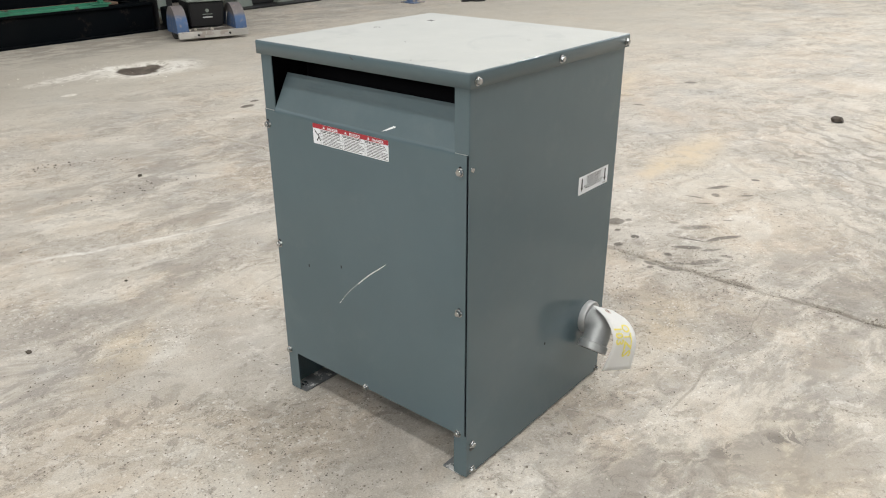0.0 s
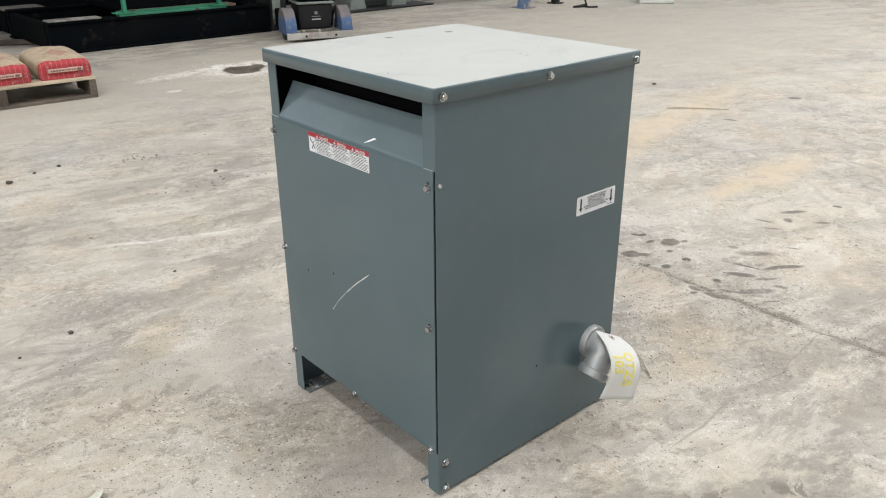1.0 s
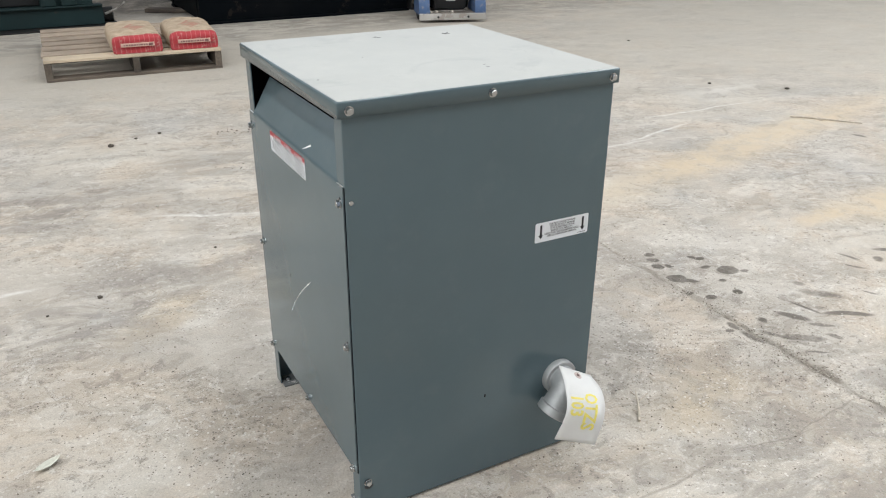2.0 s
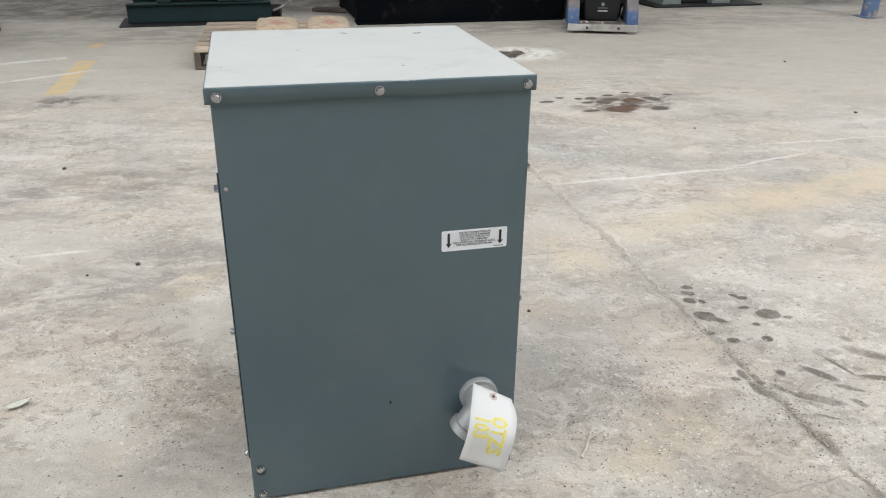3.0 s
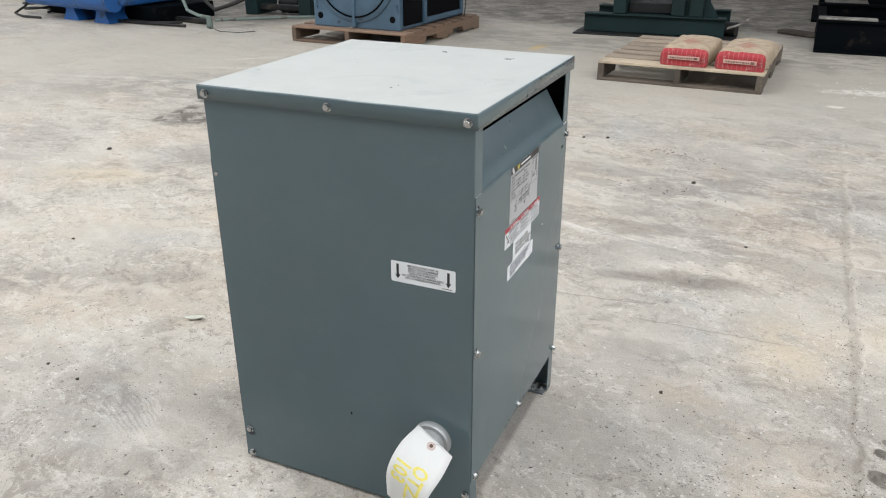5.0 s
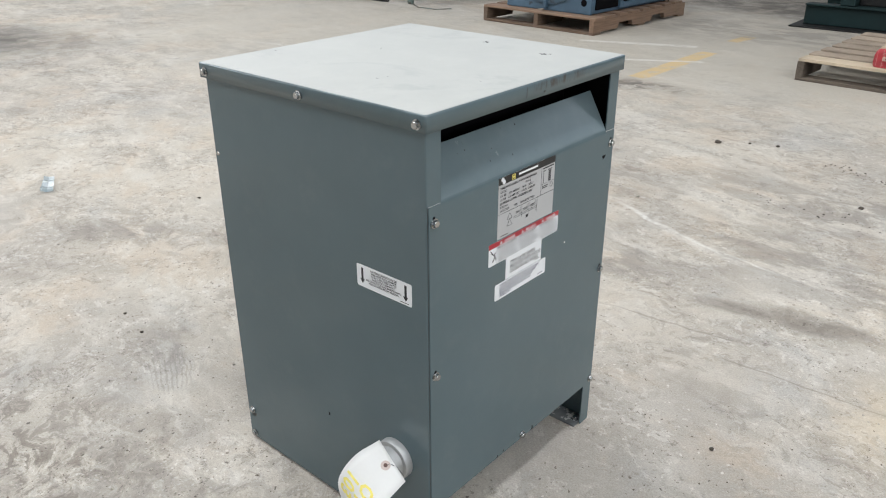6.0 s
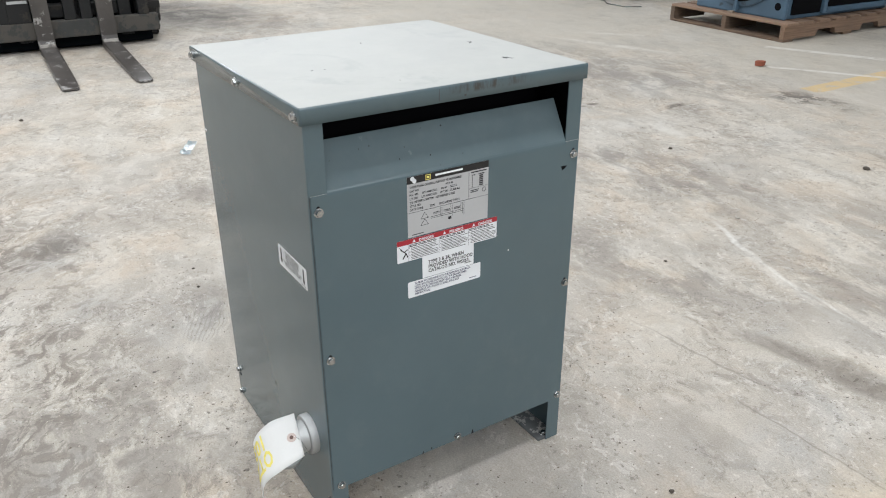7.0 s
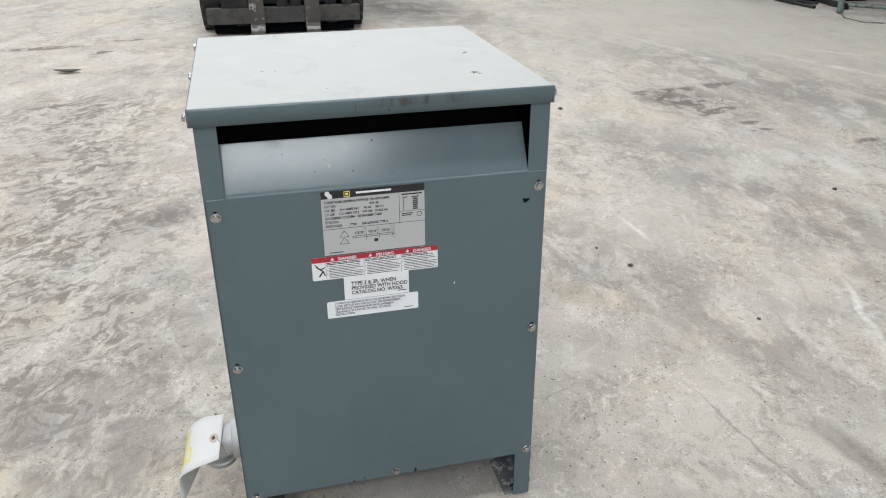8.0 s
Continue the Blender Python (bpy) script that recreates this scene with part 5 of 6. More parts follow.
def big_motor():
    mo = thing("electric_motor", "large blue-grey electric motor strapped on a wooden pallet", "motor", (-3.02, 4.36, 0.126), -3.0)
    w, d = 0.79, 1.15
    part("frame", block(0.0, w, 0.03, d, 0.0, 0.62, 0.012), MOTOR_BLUE, mo)
    part("end_plate", block(-0.01, w + 0.01, 0.0, 0.03, 0.0, 0.60, 0.008), MOTOR_BLUE, mo)
    bell = tube([(w / 2, 0.0, 0.42), (w / 2, -0.012, 0.42), (w / 2, -0.022, 0.42)], [0.372, 0.372, 0.352], 56)
    part("end_bell", bell, MOTOR_BLUE, mo, "", True)
    part("centre_rib", block(w / 2 - 0.012, w / 2 + 0.012, -0.040, 0.0, 0.02, 0.60, 0.006), MOTOR_BLUE, mo)
    pts = [(w / 2 + 0.33 * math.cos(radians(a)), -0.024, 0.42 + 0.33 * math.sin(radians(a))) for a in range(190, 351, 8)]
    part("rim", tube(pts, 0.007, 8), BLACK_STEEL, mo, "dark cable along the bell", True)
    for x in (0.055, w - 0.055):
        part("lifting_hole", rod((x, -0.002, 0.085), (x, 0.004, 0.085), 0.026, 20), DARK, mo, "dark round hole")
        for z in (0.15, 0.19):
            part("bolt", rod((x + math.copysign(0.035, x - w / 2), -0.012, z), (x + math.copysign(0.035, x - w / 2), 0.0, z), 0.012, 6), MOTOR_BLUE, mo)
    # near-black panels: the vent, and shade over most of this side
    part("side_opening", block(w - 0.002, w + 0.012, 0.07, 0.37, 0.03, 0.34, 0.004), DARK, mo, "near-black panel for the vent and the shaded motor side")
    part("side_opening", block(w - 0.002, w + 0.010, 0.42, 1.06, 0.06, 0.54, 0.004), DARK, mo, "near-black panel for the vent and the shaded motor side")
    for y0, y1, z0, z1 in ((0.38, 0.42, 0.02, 0.58), (1.06, 1.10, 0.02, 0.58), (0.42, 1.06, 0.02, 0.06), (0.42, 1.06, 0.28, 0.32)):
        part("side_rib", block(w, w + 0.028, y0, y1, z0, z1, 0.006), MOTOR_BLUE, mo)
    part("tie_rod", tube([(w + 0.03, 1.12, 0.0), (w + 0.05, 1.13, 0.3), (w + 0.05, 1.13, 0.6)], 0.006, 6), ZINC, mo, "thin strap rod")


big_motor()
tagged(part("wood_chip", prism([(-2.69, 4.305), (-2.645, 4.305), (-2.66, 4.37), (-2.675, 4.35)], 0.126, 0.136, "z"), PINE), "splintered wood piece on the pallet edge", "wood scrap")


# ---- machine bases in the background ----
def i_beam(bm, x0, x1, y, h, wide, tf=0.014, tw=0.012, low_wide=None):
    lw = low_wide or wide
    block(x0, x1, y - lw / 2, y + lw / 2, 0.0, tf, 0.002, bm)
    block(x0, x1, y - tw / 2, y + tw / 2, tf, h - tf, 0.0, bm)
    block(x0, x1, y - wide / 2, y + wide / 2, h - tf, h, 0.002, bm)
    return bm


def black_skid():
    sk = thing("machine_skid", "long black steel machine skid with green frame on top", "machine base", (0.745, 5.41, 0))
    part("front_beam", i_beam(bmesh.new(), 0.0, 1.87, 0.09, 0.24, 0.12, 0.018, 0.08, 0.18), BLACK_STEEL, sk)
    part("rear_beam", i_beam(bmesh.new(), 0.0, 1.87, 1.20, 0.24, 0.12, 0.018, 0.08, 0.18), BLACK_STEEL, sk)
    for x in (0.03, 0.9, 1.83):
        part("cross_beam", block(x - 0.03, x + 0.03, 0.15, 1.14, 0.03, 0.22, 0.003), BLACK_STEEL, sk)
    part("deck_plate", block(0.0, 0.40, 0.03, 0.16, 0.241, 0.253, 0.003), RUST_STEEL, sk, "rusty bare deck plate")
    rail = block(0.54, 1.47, 0.03, 0.10, 0.241, 0.262, 0.003)
    block(0.54, 1.47, 0.092, 0.10, 0.262, 0.278, 0.0, rail)
    part("green_rail", rail, GREEN_STEEL, sk, "bright green angle rail")
    for x in (0.60, 1.42):
        part("green_post", block(x - 0.015, x + 0.015, 0.045, 0.085, 0.262, 1.0, 0.004), GREEN_STEEL, sk, "bright green post")
        part("foot_plate", block(x - 0.09, x + 0.07, 0.02, 0.11, 0.262, 0.270, 0.002), GREEN_STEEL, sk)
    leg = block(1.90, 2.05, 0.02, 0.30, 0.0, 0.62, 0.006)
    part("end_leg", leg, DARK_STEEL, sk, "dark brown end leg of the skid")
    part("end_plate", block(1.905, 1.985, 0.008, 0.019, 0.06, 0.30, 0.003), GREY_STEEL, sk, "dull grey plate on the leg")
    part("housing", block(0.65, 1.80, 0.30, 1.1, 0.241, 0.95, 0.02), BLACK_STEEL, sk, "black machine housing")
    part("wood_plank", block(0.62, 1.60, 0.11, 0.28, 0.242, 0.262, 0.003), OLD_PINE, sk)


black_skid()


def black_block(at, size, label):
    b = thing("steel_block", label, "machine part", at)
    part("body", block(0, size[0], 0, size[1], 0.0, size[2], 0.008), BLACK_STEEL, b)
    part("top_plate", block(-0.01, size[0] + 0.01, -0.01, size[1], size[2], size[2] + 0.012, 0.003), RUST_STEEL, b, "rusty top plate")


black_block((0.80, 6.95, 0), (0.34, 0.4, 0.20), "low black steel block with a worn plate on top")
pk = block(-0.24, 0.24, -0.06, 0.06, 0.0, 0.03, 0.004)
pk.transform(pose(0.68, 6.25, 0.004, 0, 0, -30))
tagged(part("plank", pk, DARK_WOOD), "dark weathered plank lying on the floor", "plank")


def rear_machine():
    m = thing("press_machine", "tall black steel machine standing in the dark behind the skid", "machine", (0.75, 7.25, 0))
    part("bed", block(0.0, 4.1, 0.0, 1.2, 0.02, 0.42, 0.02), BLACK_STEEL, m)
    part("sole_plate", block(-0.05, 4.15, -0.04, 1.24, 0.0, 0.02, 0.004), BLACK_STEEL, m)
    for x in (0.1, 0.9, 1.7, 2.6, 3.5):
        part("column", block(x, x + 0.22, 0.1, 1.1, 0.42, 2.2, 0.01), BLACK_STEEL, m)
    part("guard", block(0.32, 3.5, 0.12, 0.16, 0.42, 1.4, 0.004), BLACK_STEEL, m)


rear_machine()


def press_base():
    pb = thing("hydraulic_press", "dark green steel press standing on an I-beam base", "machine", (-1.185, 5.59, 0), 1.5)
    part("sole_plate", block(0.0, 1.34, 0.0, 0.5, 0.0, 0.012, 0.003), DARK_STEEL, pb, "thin dark sole plate")
    part("front_beam", i_beam(bmesh.new(), 0.06, 1.24, 0.20, 0.165, 0.12, 0.012, 0.06, 0.14), TEAL_STEEL, pb)
    part("rear_beam", i_beam(bmesh.new(), 0.06, 1.24, 0.80, 0.165, 0.12, 0.012, 0.06, 0.14), TEAL_STEEL, pb)
    for x in (0.36, 0.85, 1.0):
        part("column", block(x - 0.055, x + 0.055, 0.16, 0.84, 0.166, 1.1, 0.008), TEAL_STEEL, pb)
    part("gusset", prism([(0.90, 0.166), (1.18, 0.166), (1.02, 0.42), (0.90, 0.42)], 0.20, 0.22, "y"), TEAL_STEEL, pb)
    part("bed", block(0.42, 0.80, 0.26, 0.80, 0.166, 0.26, 0.01), DARK_STEEL, pb, "dark bed between the columns")
    part("drum", rod((1.18, 0.33, 0.062), (1.33, 0.30, 0.062), 0.062, 24), DARK_STEEL, pb, "dark round drum")
    part("lever", tube([(1.26, 0.22, 0.08), (1.36, 0.20, 0.12), (1.42, 0.18, 0.17)], 0.010, 8), RUST_STEEL, pb, "bare steel lever")


press_base()


def floor_grinder():
    g = thing("floor_machine", "low wheeled machine with worn blue fenders and bare front bar", "machine", (2.37, 4.71, 0), -19.0)
    deck = block(0.03, 0.535, 0.03, 0.40, 0.052, 0.070, 0.004)
    part("deck", deck, DECK_METAL, g, "dusty brown metal deck")
    part("front_bar", block(0.0, 0.565, 0.0, 0.032, 0.022, 0.074, 0.004), ALUMINIUM, g, "scuffed bare metal front bar")
    for x in (0.155, 0.41):
        part("bolt", rod((x, -0.008, 0.048), (x, 0.0, 0.048), 0.010, 6), DARK_STEEL, g)
    for k, x0 in enumerate((0.0, 0.475)):
        turn = [radians(a) for a in range(-12, 196, 8)]
        outer = [(0.200 + 0.168 * math.cos(a), 0.085 + 0.178 * math.sin(a)) for a in turn]
        inner = [(0.200 + 0.158 * math.cos(a), 0.085 + 0.168 * math.sin(a)) for a in turn[::-1]]
        f = prism(outer + inner, x0, x0 + 0.090, "x")
        fender = part("fender", f, FENDER, g, "scuffed fender, grey above and blue below", True)
        hub = prism([(0.200 + 0.166 * math.cos(a), 0.085 + 0.176 * math.sin(a)) for a in turn], x0 + 0.002, x0 + 0.010, "x")
        part("cheek", hub, FENDER, fender)
        wheel = tube([(x0 + 0.005 + 0.0, 0.200, 0.098), (x0 + 0.012, 0.200, 0.098), (x0 + 0.068, 0.200, 0.098), (x0 + 0.075, 0.200, 0.098)], [0.085, 0.096, 0.096, 0.085], 28)
        part("wheel", wheel, RUBBER, g, "dark rubber wheel", True)
    box = bmesh.new()
    lo, hi = (0.145, 0.415, 0.165, 0.44), (0.135, 0.430, 0.150, 0.46)
    rings = [[box.verts.new(p) for p in ((a, c, z), (b, c, z), (b, d, z), (a, d, z))] for (a, b, c, d), z in ((lo, 0.085), (hi, 0.285))]
    for i in range(4):
        box.faces.new((rings[0][i], rings[0][(i + 1) % 4], rings[1][(i + 1) % 4], rings[1][i]))
    box.faces.new(rings[0]), box.faces.new(rings[1])
    bmesh.ops.bevel(box, geom=box.edges[:], offset=0.010, segments=2, affect="EDGES")
    part("tank", box, BOX_BLACK, g, "charcoal plastic tank")
    part("tank_rim", block(0.125, 0.44, 0.140, 0.47, 0.286, 0.305, 0.005), GREY_STEEL, g, "dull grey rim")
    part("hood", block(0.14, 0.425, 0.16, 0.46, 0.306, 0.52, 0.015), BLACK_STEEL, g)
    part("nameplate", block(0.245, 0.325, 0.1505, 0.1535, 0.158, 0.168, 0.001), LABEL_GREY, g, "small pale plate")
    part("badge", rod((0.285, 0.148, 0.215), (0.285, 0.1535, 0.215), 0.014, 16), GREY_STEEL, g, "round grey badge")
    part("print_bar", block(0.245, 0.325, 0.1495, 0.1515, 0.184, 0.189, 0.0005), GREY_STEEL, g)
    part("rod", tube([(0.10, 0.13, 0.078), (0.28, 0.135, 0.078), (0.42, 0.13, 0.080), (0.445, 0.15, 0.2)], 0.005, 8), RUST_STEEL, g, "bent metal rod")
    for x, y, rr in ((0.155, 0.10, 0.014), (0.285, 0.065, 0.015), (0.11, 0.09, 0.010)):
        b = bmesh.new()
        bmesh.ops.create_icosphere(b, subdivisions=2, radius=rr, matrix=pose(x, y, 0.070 + rr * 0.5))
        for v in b.verts:
            v.co += rr * 0.5 * noise.noise_vector(v.co * 60)
        part("crumb", b, STONE, g, "pale crumb on the deck")
    part("rear_frame", block(0.05, 0.52, 0.40, 0.80, 0.04, 0.20, 0.01), BLACK_STEEL, g)


DECK_METAL = worn("dusty_deck_metal", (0.17, 0.145, 0.125), (0.30, 0.27, 0.24), 0.6, 0.58, 14.0)
BOX_BLACK = plain("charcoal_plastic", (0.016, 0.016, 0.017), 0.55, 0.0, 0.25, 12.0, 150.0, 0.1, 0.25)
floor_grinder()


def column_base(at, turn):
    cb = thing("lathe_stand", "grey-green steel machine feet on a rusty base plate", "machine", at, turn)
    part("base_plate", block(0.0, 1.25, 0.0, 0.6, 0.0, 0.018, 0.004), DARK_STEEL, cb, "dark rusty base plate")
    for x in (0.25, 0.83, 1.05):
        leg = prism([(x - 0.11, 0.019), (x + 0.11, 0.019), (x + 0.075, 0.16), (x + 0.075, 0.9), (x - 0.075, 0.9), (x - 0.075, 0.16)], 0.12 if x < 1 else 0.3, 0.42, "y")
        part("leg", leg, GREY_STEEL, cb)
    part("tray", block(0.38, 0.72, 0.20, 0.5, 0.02, 0.10, 0.01), DARK_STEEL, cb, "dark tray between the legs")


column_base((3.85, 6.02, 0), 2.0)


def post(name, at, r, h, material, label):
    p = thing(name, label, "post", at)
    part("foot_plate", block(-r * 1.35, r * 1.35, -r * 1.35, r * 1.35, 0.0, 0.014, 0.003), material, p)
    part("shaft", rod((0, 0, 0.014), (0, 0, h), r, 20), material, p)


post("blue_post", (5.60, 5.11, 0), 0.072, 1.2, FENDER_BLUE, "dusty blue steel post standing on a foot plate")
post("grey_post", (6.18, 5.16, 0), 0.05, 1.2, DARK_STEEL, "dull dark steel post standing on a foot plate")
foam = block(0.0, 0.40, 0.0, 0.24, 0.001, 0.13, 0.012)
foam.transform(pose(6.84, 4.47, 0, 0, 0, -46))
tagged(part("foam_block", foam, SIGN_BLUE), "white block lying on the floor", "block")
scrap = tube([(5.98, 4.72, 0.012), (6.06, 4.68, 0.016), (6.13, 4.66, 0.030), (6.15, 4.70, 0.075)], [0.012, 0.016, 0.016, 0.010], 8)
tube([(6.06, 4.68, 0.016), (6.10, 4.60, 0.012), (6.20, 4.56, 0.010)], 0.010, 8, scrap)
tagged(part("metal_scrap", scrap, DARK_STEEL), "bent dark metal scrap on the floor", "scrap")


def blue_pump():
    p = thing("blue_machine", "bright blue machine on splayed feet with a black hose", "machine", (-5.9, 4.48, 0), -8.0)
    for x in (-0.05, 0.42):
        part("foot", prism([(x - 0.10, 0.0), (x + 0.14, 0.0), (x + 0.09, 0.09), (x + 0.11, 0.16), (x - 0.07, 0.16), (x - 0.04, 0.09)], 0.0, 0.22, "y"), BLUE, p)
    part("body", block(-0.65, 0.75, 0.02, 0.8, 0.16, 0.75, 0.05), BLUE, p)
    part("barrel", tube([(-0.6, -0.02, 0.22), (0.7, -0.02, 0.22)], 0.10, 22), BLUE, p, "", True)
    part("hose", tube([(-0.75, 0.05, 0.3), (-0.72, -0.02, 0.1), (-0.85, -0.08, 0.02), (-0.6, -0.15, 0.014), (-0.35, -0.12, 0.014)], 0.012, 8), RUBBER, p, "black hose on the floor")
    part("base_bar", block(0.4, 1.4, 0.45, 0.50, 0.001, 0.05, 0.01), DARK_STEEL, p)
    # added black mass that stands for the shade under the machine
    part("skid_plate", block(-0.75, 0.95, 0.24, 0.95, 0.0, 0.15, 0.01), BLACK_STEEL, p, "black block added as shade behind the feet")
    for k in (0, 1):
        part("pipe", tube([(0.45, 0.10 + 0.08 * k, 0.02), (0.9, 0.14 + 0.05 * k, 0.018), (1.35 - 0.2 * k, 0.22 + 0.14 * k, 0.018)], 0.013, 8), DARK_STEEL, p, "thin dark pipe on the floor")
    part("hose_coil", tube([(-0.85 + 0.16 * math.cos(a * 0.5), 0.18 + 0.12 * math.sin(a * 0.5), 0.012 + 0.004 * a) for a in range(26)], 0.012, 8), RUBBER, p, "coiled black hose", True)


blue_pump()
tagged(part("red_pole", rod((-5.55, 5.42, 0.0), (-5.55, 5.42, 1.2), 0.038, 18), RED), "red painted pole standing on the floor", "pole")


def green_trailer():
    t = thing("green_dolly", "pale green pipe dolly with a curved hose and small caster", "dolly", (-4.29, 4.56, 0))
    GREEN_PALE = worn("pale_green_paint", (0.17, 0.22, 0.20), (0.10, 0.085, 0.07), 0.5, 0.58)
    part("caster", rod((-0.02, 0, 0.022), (0.02, 0, 0.022), 0.022, 16), GREEN_PALE, t)
    part("swivel", rod((0, 0, 0.03), (0, 0, 0.11), 0.028, 14, None, 0.022), GREEN_PALE, t)
    arc = [(-0.30, 0.05, 0.42), (-0.31, 0.03, 0.26), (-0.25, 0.01, 0.15), (-0.12, 0, 0.11), (0.0, 0, 0.10)]
    part("bent_pipe", tube(arc, 0.016, 10), GREEN_PALE, t, "", True)
    part("hose", tube([(-0.2, 0.2, 0.22), (-0.02, 0.12, 0.15), (0.12, 0.2, 0.2), (0.32, 0.5, 0.32)], 0.018, 10), RUBBER, t, "dark hose", True)
    part("long_rail", tube([(0.02, 0.05, 0.07), (0.55, 0.5, 0.07), (0.95, 0.7, 0.07)], 0.014, 10), GREEN_PALE, t, "", True)
    part("wire", tube([(0.05, -0.02, 0.01), (0.2, -0.12, 0.006), (0.42, -0.12, 0.006), (0.5, 0.0, 0.006)], 0.004, 6), GREEN_PALE, t, "thin wire on the floor")


green_trailer()


def green_stand():
    s = thing("green_stand", "dark green steel stand with two feet", "machine base", (-4.62, 5.52, 0), 4.0)
    for x in (0.0, 0.62):
        part("leg", block(x, x + 0.14, 0.0, 0.4, 0.0, 0.8, 0.008), TEAL_STEEL, s)
    part("cross_bar", block(0.14, 0.62, 0.05, 0.12, 0.05, 0.10, 0.005), DARK_STEEL, s)
    part("cast_lump", block(0.25, 0.5, 0.2, 0.45, 0.0, 0.16, 0.05), DARK_STEEL, s, "dark casting on the floor")


green_stand()


# ---- the forklift ----
def forklift():
    f = thing("forklift", "dirty dark forklift with worn steel forks lowered to the floor", "forklift", (-4.53, 0.14, 0), -2.3)
    for y in (-0.195, 0.19):
        prof = [(0.13, 0.005), (0.13, 0.046), (0.075, 0.050), (0.052, 0.062), (0.045, 0.085), (0.045, 0.55), (0.0, 0.55), (0.0, 0.035), (0.008, 0.014), (0.03, 0.005)]
        bm = prism(prof, y - 0.05, y + 0.05, "y")
        rows = []
        for x, half, top in ((0.13, 0.050, 0.046), (0.5, 0.050, 0.036), (0.9, 0.049, 0.025), (1.08, 0.047, 0.019), (1.13, 0.046, 0.017), (1.158, 0.043, 0.015), (1.171, 0.036, 0.013), (1.176, 0.026, 0.012)):
            e = min(0.004, top * 0.25)
            ring = [(-half, 0.005), (-half, top - e), (-half + e, top), (half - e, top), (half, top - e), (half, 0.005)]
            rows.append([bm.verts.new((x, y + a, b)) for a, b in ring])
        for a, b in zip(rows, rows[1:]):
            for k in range(6):
                bm.faces.new((a[k], a[(k + 1) % 6], b[(k + 1) % 6], b[k]))
        bm.faces.new(rows[-1])
        fork = part("fork", bm, FORK_STEEL, f, "worn bare steel fork")
        part("worn_heel", prism([(0.098, 0.0484), (0.076, 0.0502), (0.0535, 0.0625), (0.0545, 0.0640), (0.0770, 0.0516), (0.098, 0.0498)], y - 0.046, y + 0.046, "y"), RUST_STEEL, fork, "bright rubbed steel at the bend")
    part("lower_bar", block(-0.06, 0.0, -0.54, 0.53, 0.085, 0.195, 0.006), DUSTY_STEEL, f, "dusty grey carriage bar")
    # added black bar that fills the shaded gap below the carriage
    part("mast_foot", block(-0.24, -0.075, -0.50, 0.49, 0.012, 0.085, 0.008), BLACK_STEEL, f, "black bar added as shade in the gap under the carriage")
    part("upper_bar", block(-0.06, 0.0, -0.54, 0.53, 0.44, 0.52, 0.006), DARK_STEEL, f)
    for y in (-0.40, -0.02, 0.08, 0.44):
        part("carriage_plate", block(-0.055, -0.005, y - 0.035, y + 0.035, 0.195, 0.44, 0.004), DARK_STEEL, f)
    part("carriage_plate", block(-0.03, 0.0, -0.385, -0.250, 0.195, 0.44, 0.004), DARK_STEEL, f)
    part("white_tag", block(0.0, 0.003, -0.372, -0.258, 0.316, 0.334, 0.001), LABEL_GREY, f, "pale worn plate")
    for y in (-0.30, 0.33):
        part("mast_rail", block(-0.20, -0.07, y - 0.04, y + 0.04, 0.06, 2.1, 0.006), DARK_STEEL, f)
    part("cylinder", rod((-0.13, 0.02, 0.10), (-0.13, 0.02, 1.9), 0.04, 18), DARK_STEEL, f)
    part("chain_hose", tube([(-0.06, 0.12, 0.5), (-0.05, 0.10, 0.25), (-0.06, 0.03, 0.19), (-0.08, -0.05, 0.3)], 0.013, 8), RUBBER, f, "looped black hose", True)
    part("cross_member", block(-0.22, -0.10, -0.34, 0.37, 0.20, 0.28, 0.006), DARK_STEEL, f)
    part("axle", rod((-0.42, -0.4, 0.28), (-0.42, 0.43, 0.28), 0.07, 18), DARK_STEEL, f)
    for y0 in (-0.59, 0.42):
        tyre = bmesh.new()
        prof = [(0.0, 0.15), (0.0, 0.25), (0.03, 0.285), (0.13, 0.285), (0.16, 0.25), (0.16, 0.15)]
        n = 36
        rings = [[tyre.verts.new((-0.42 + r * math.cos(2 * math.pi * k / n), y0 + y, 0.285 + r * math.sin(2 * math.pi * k / n))) for y, r in prof] for k in range(n)]
        for k in range(n):
            a, b = rings[k], rings[(k + 1) % n]
            for i in range(len(prof)):
                tyre.faces.new((a[i], a[(i + 1) % len(prof)], b[(i + 1) % len(prof)], b[i]))
        for k in range(0, n, 2):
            a = 2 * math.pi * k / n
            lug = block(-0.025, 0.025, y0 + 0.005, y0 + 0.155, 0.275, 0.296, 0.004)
            lug.transform(Matrix.Translation((-0.42, 0, 0.285)) @ Matrix.Rotation(a, 4, "Y"))
            join(tyre, lug)
        wheel = part("tyre", tyre, RUBBER, f, "dusty black rubber tyre")
        part("rim", rod((-0.42, y0 + 0.02, 0.285), (-0.42, y0 + 0.14, 0.285), 0.152, 24), GREY_STEEL, wheel)
    part("body", block(-2.0, -0.30, -0.38, 0.41, 0.30, 1.05, 0.06), BLACK_STEEL, f, "dark truck body")
    part("front_plate", block(-0.30, -0.26, -0.44, 0.42, 0.02, 0.30, 0.004), BLACK_STEEL, f, "black plate behind the mast")
    part("underbody", block(-2.0, -0.55, -0.40, 0.43, 0.03, 0.32, 0.03), BLACK_STEEL, f)
    for y in (-0.48, 0.51):
        part("rear_tyre", rod((-1.75, y - 0.07, 0.22), (-1.75, y + 0.07, 0.22), 0.22, 28), RUBBER, f)


forklift()


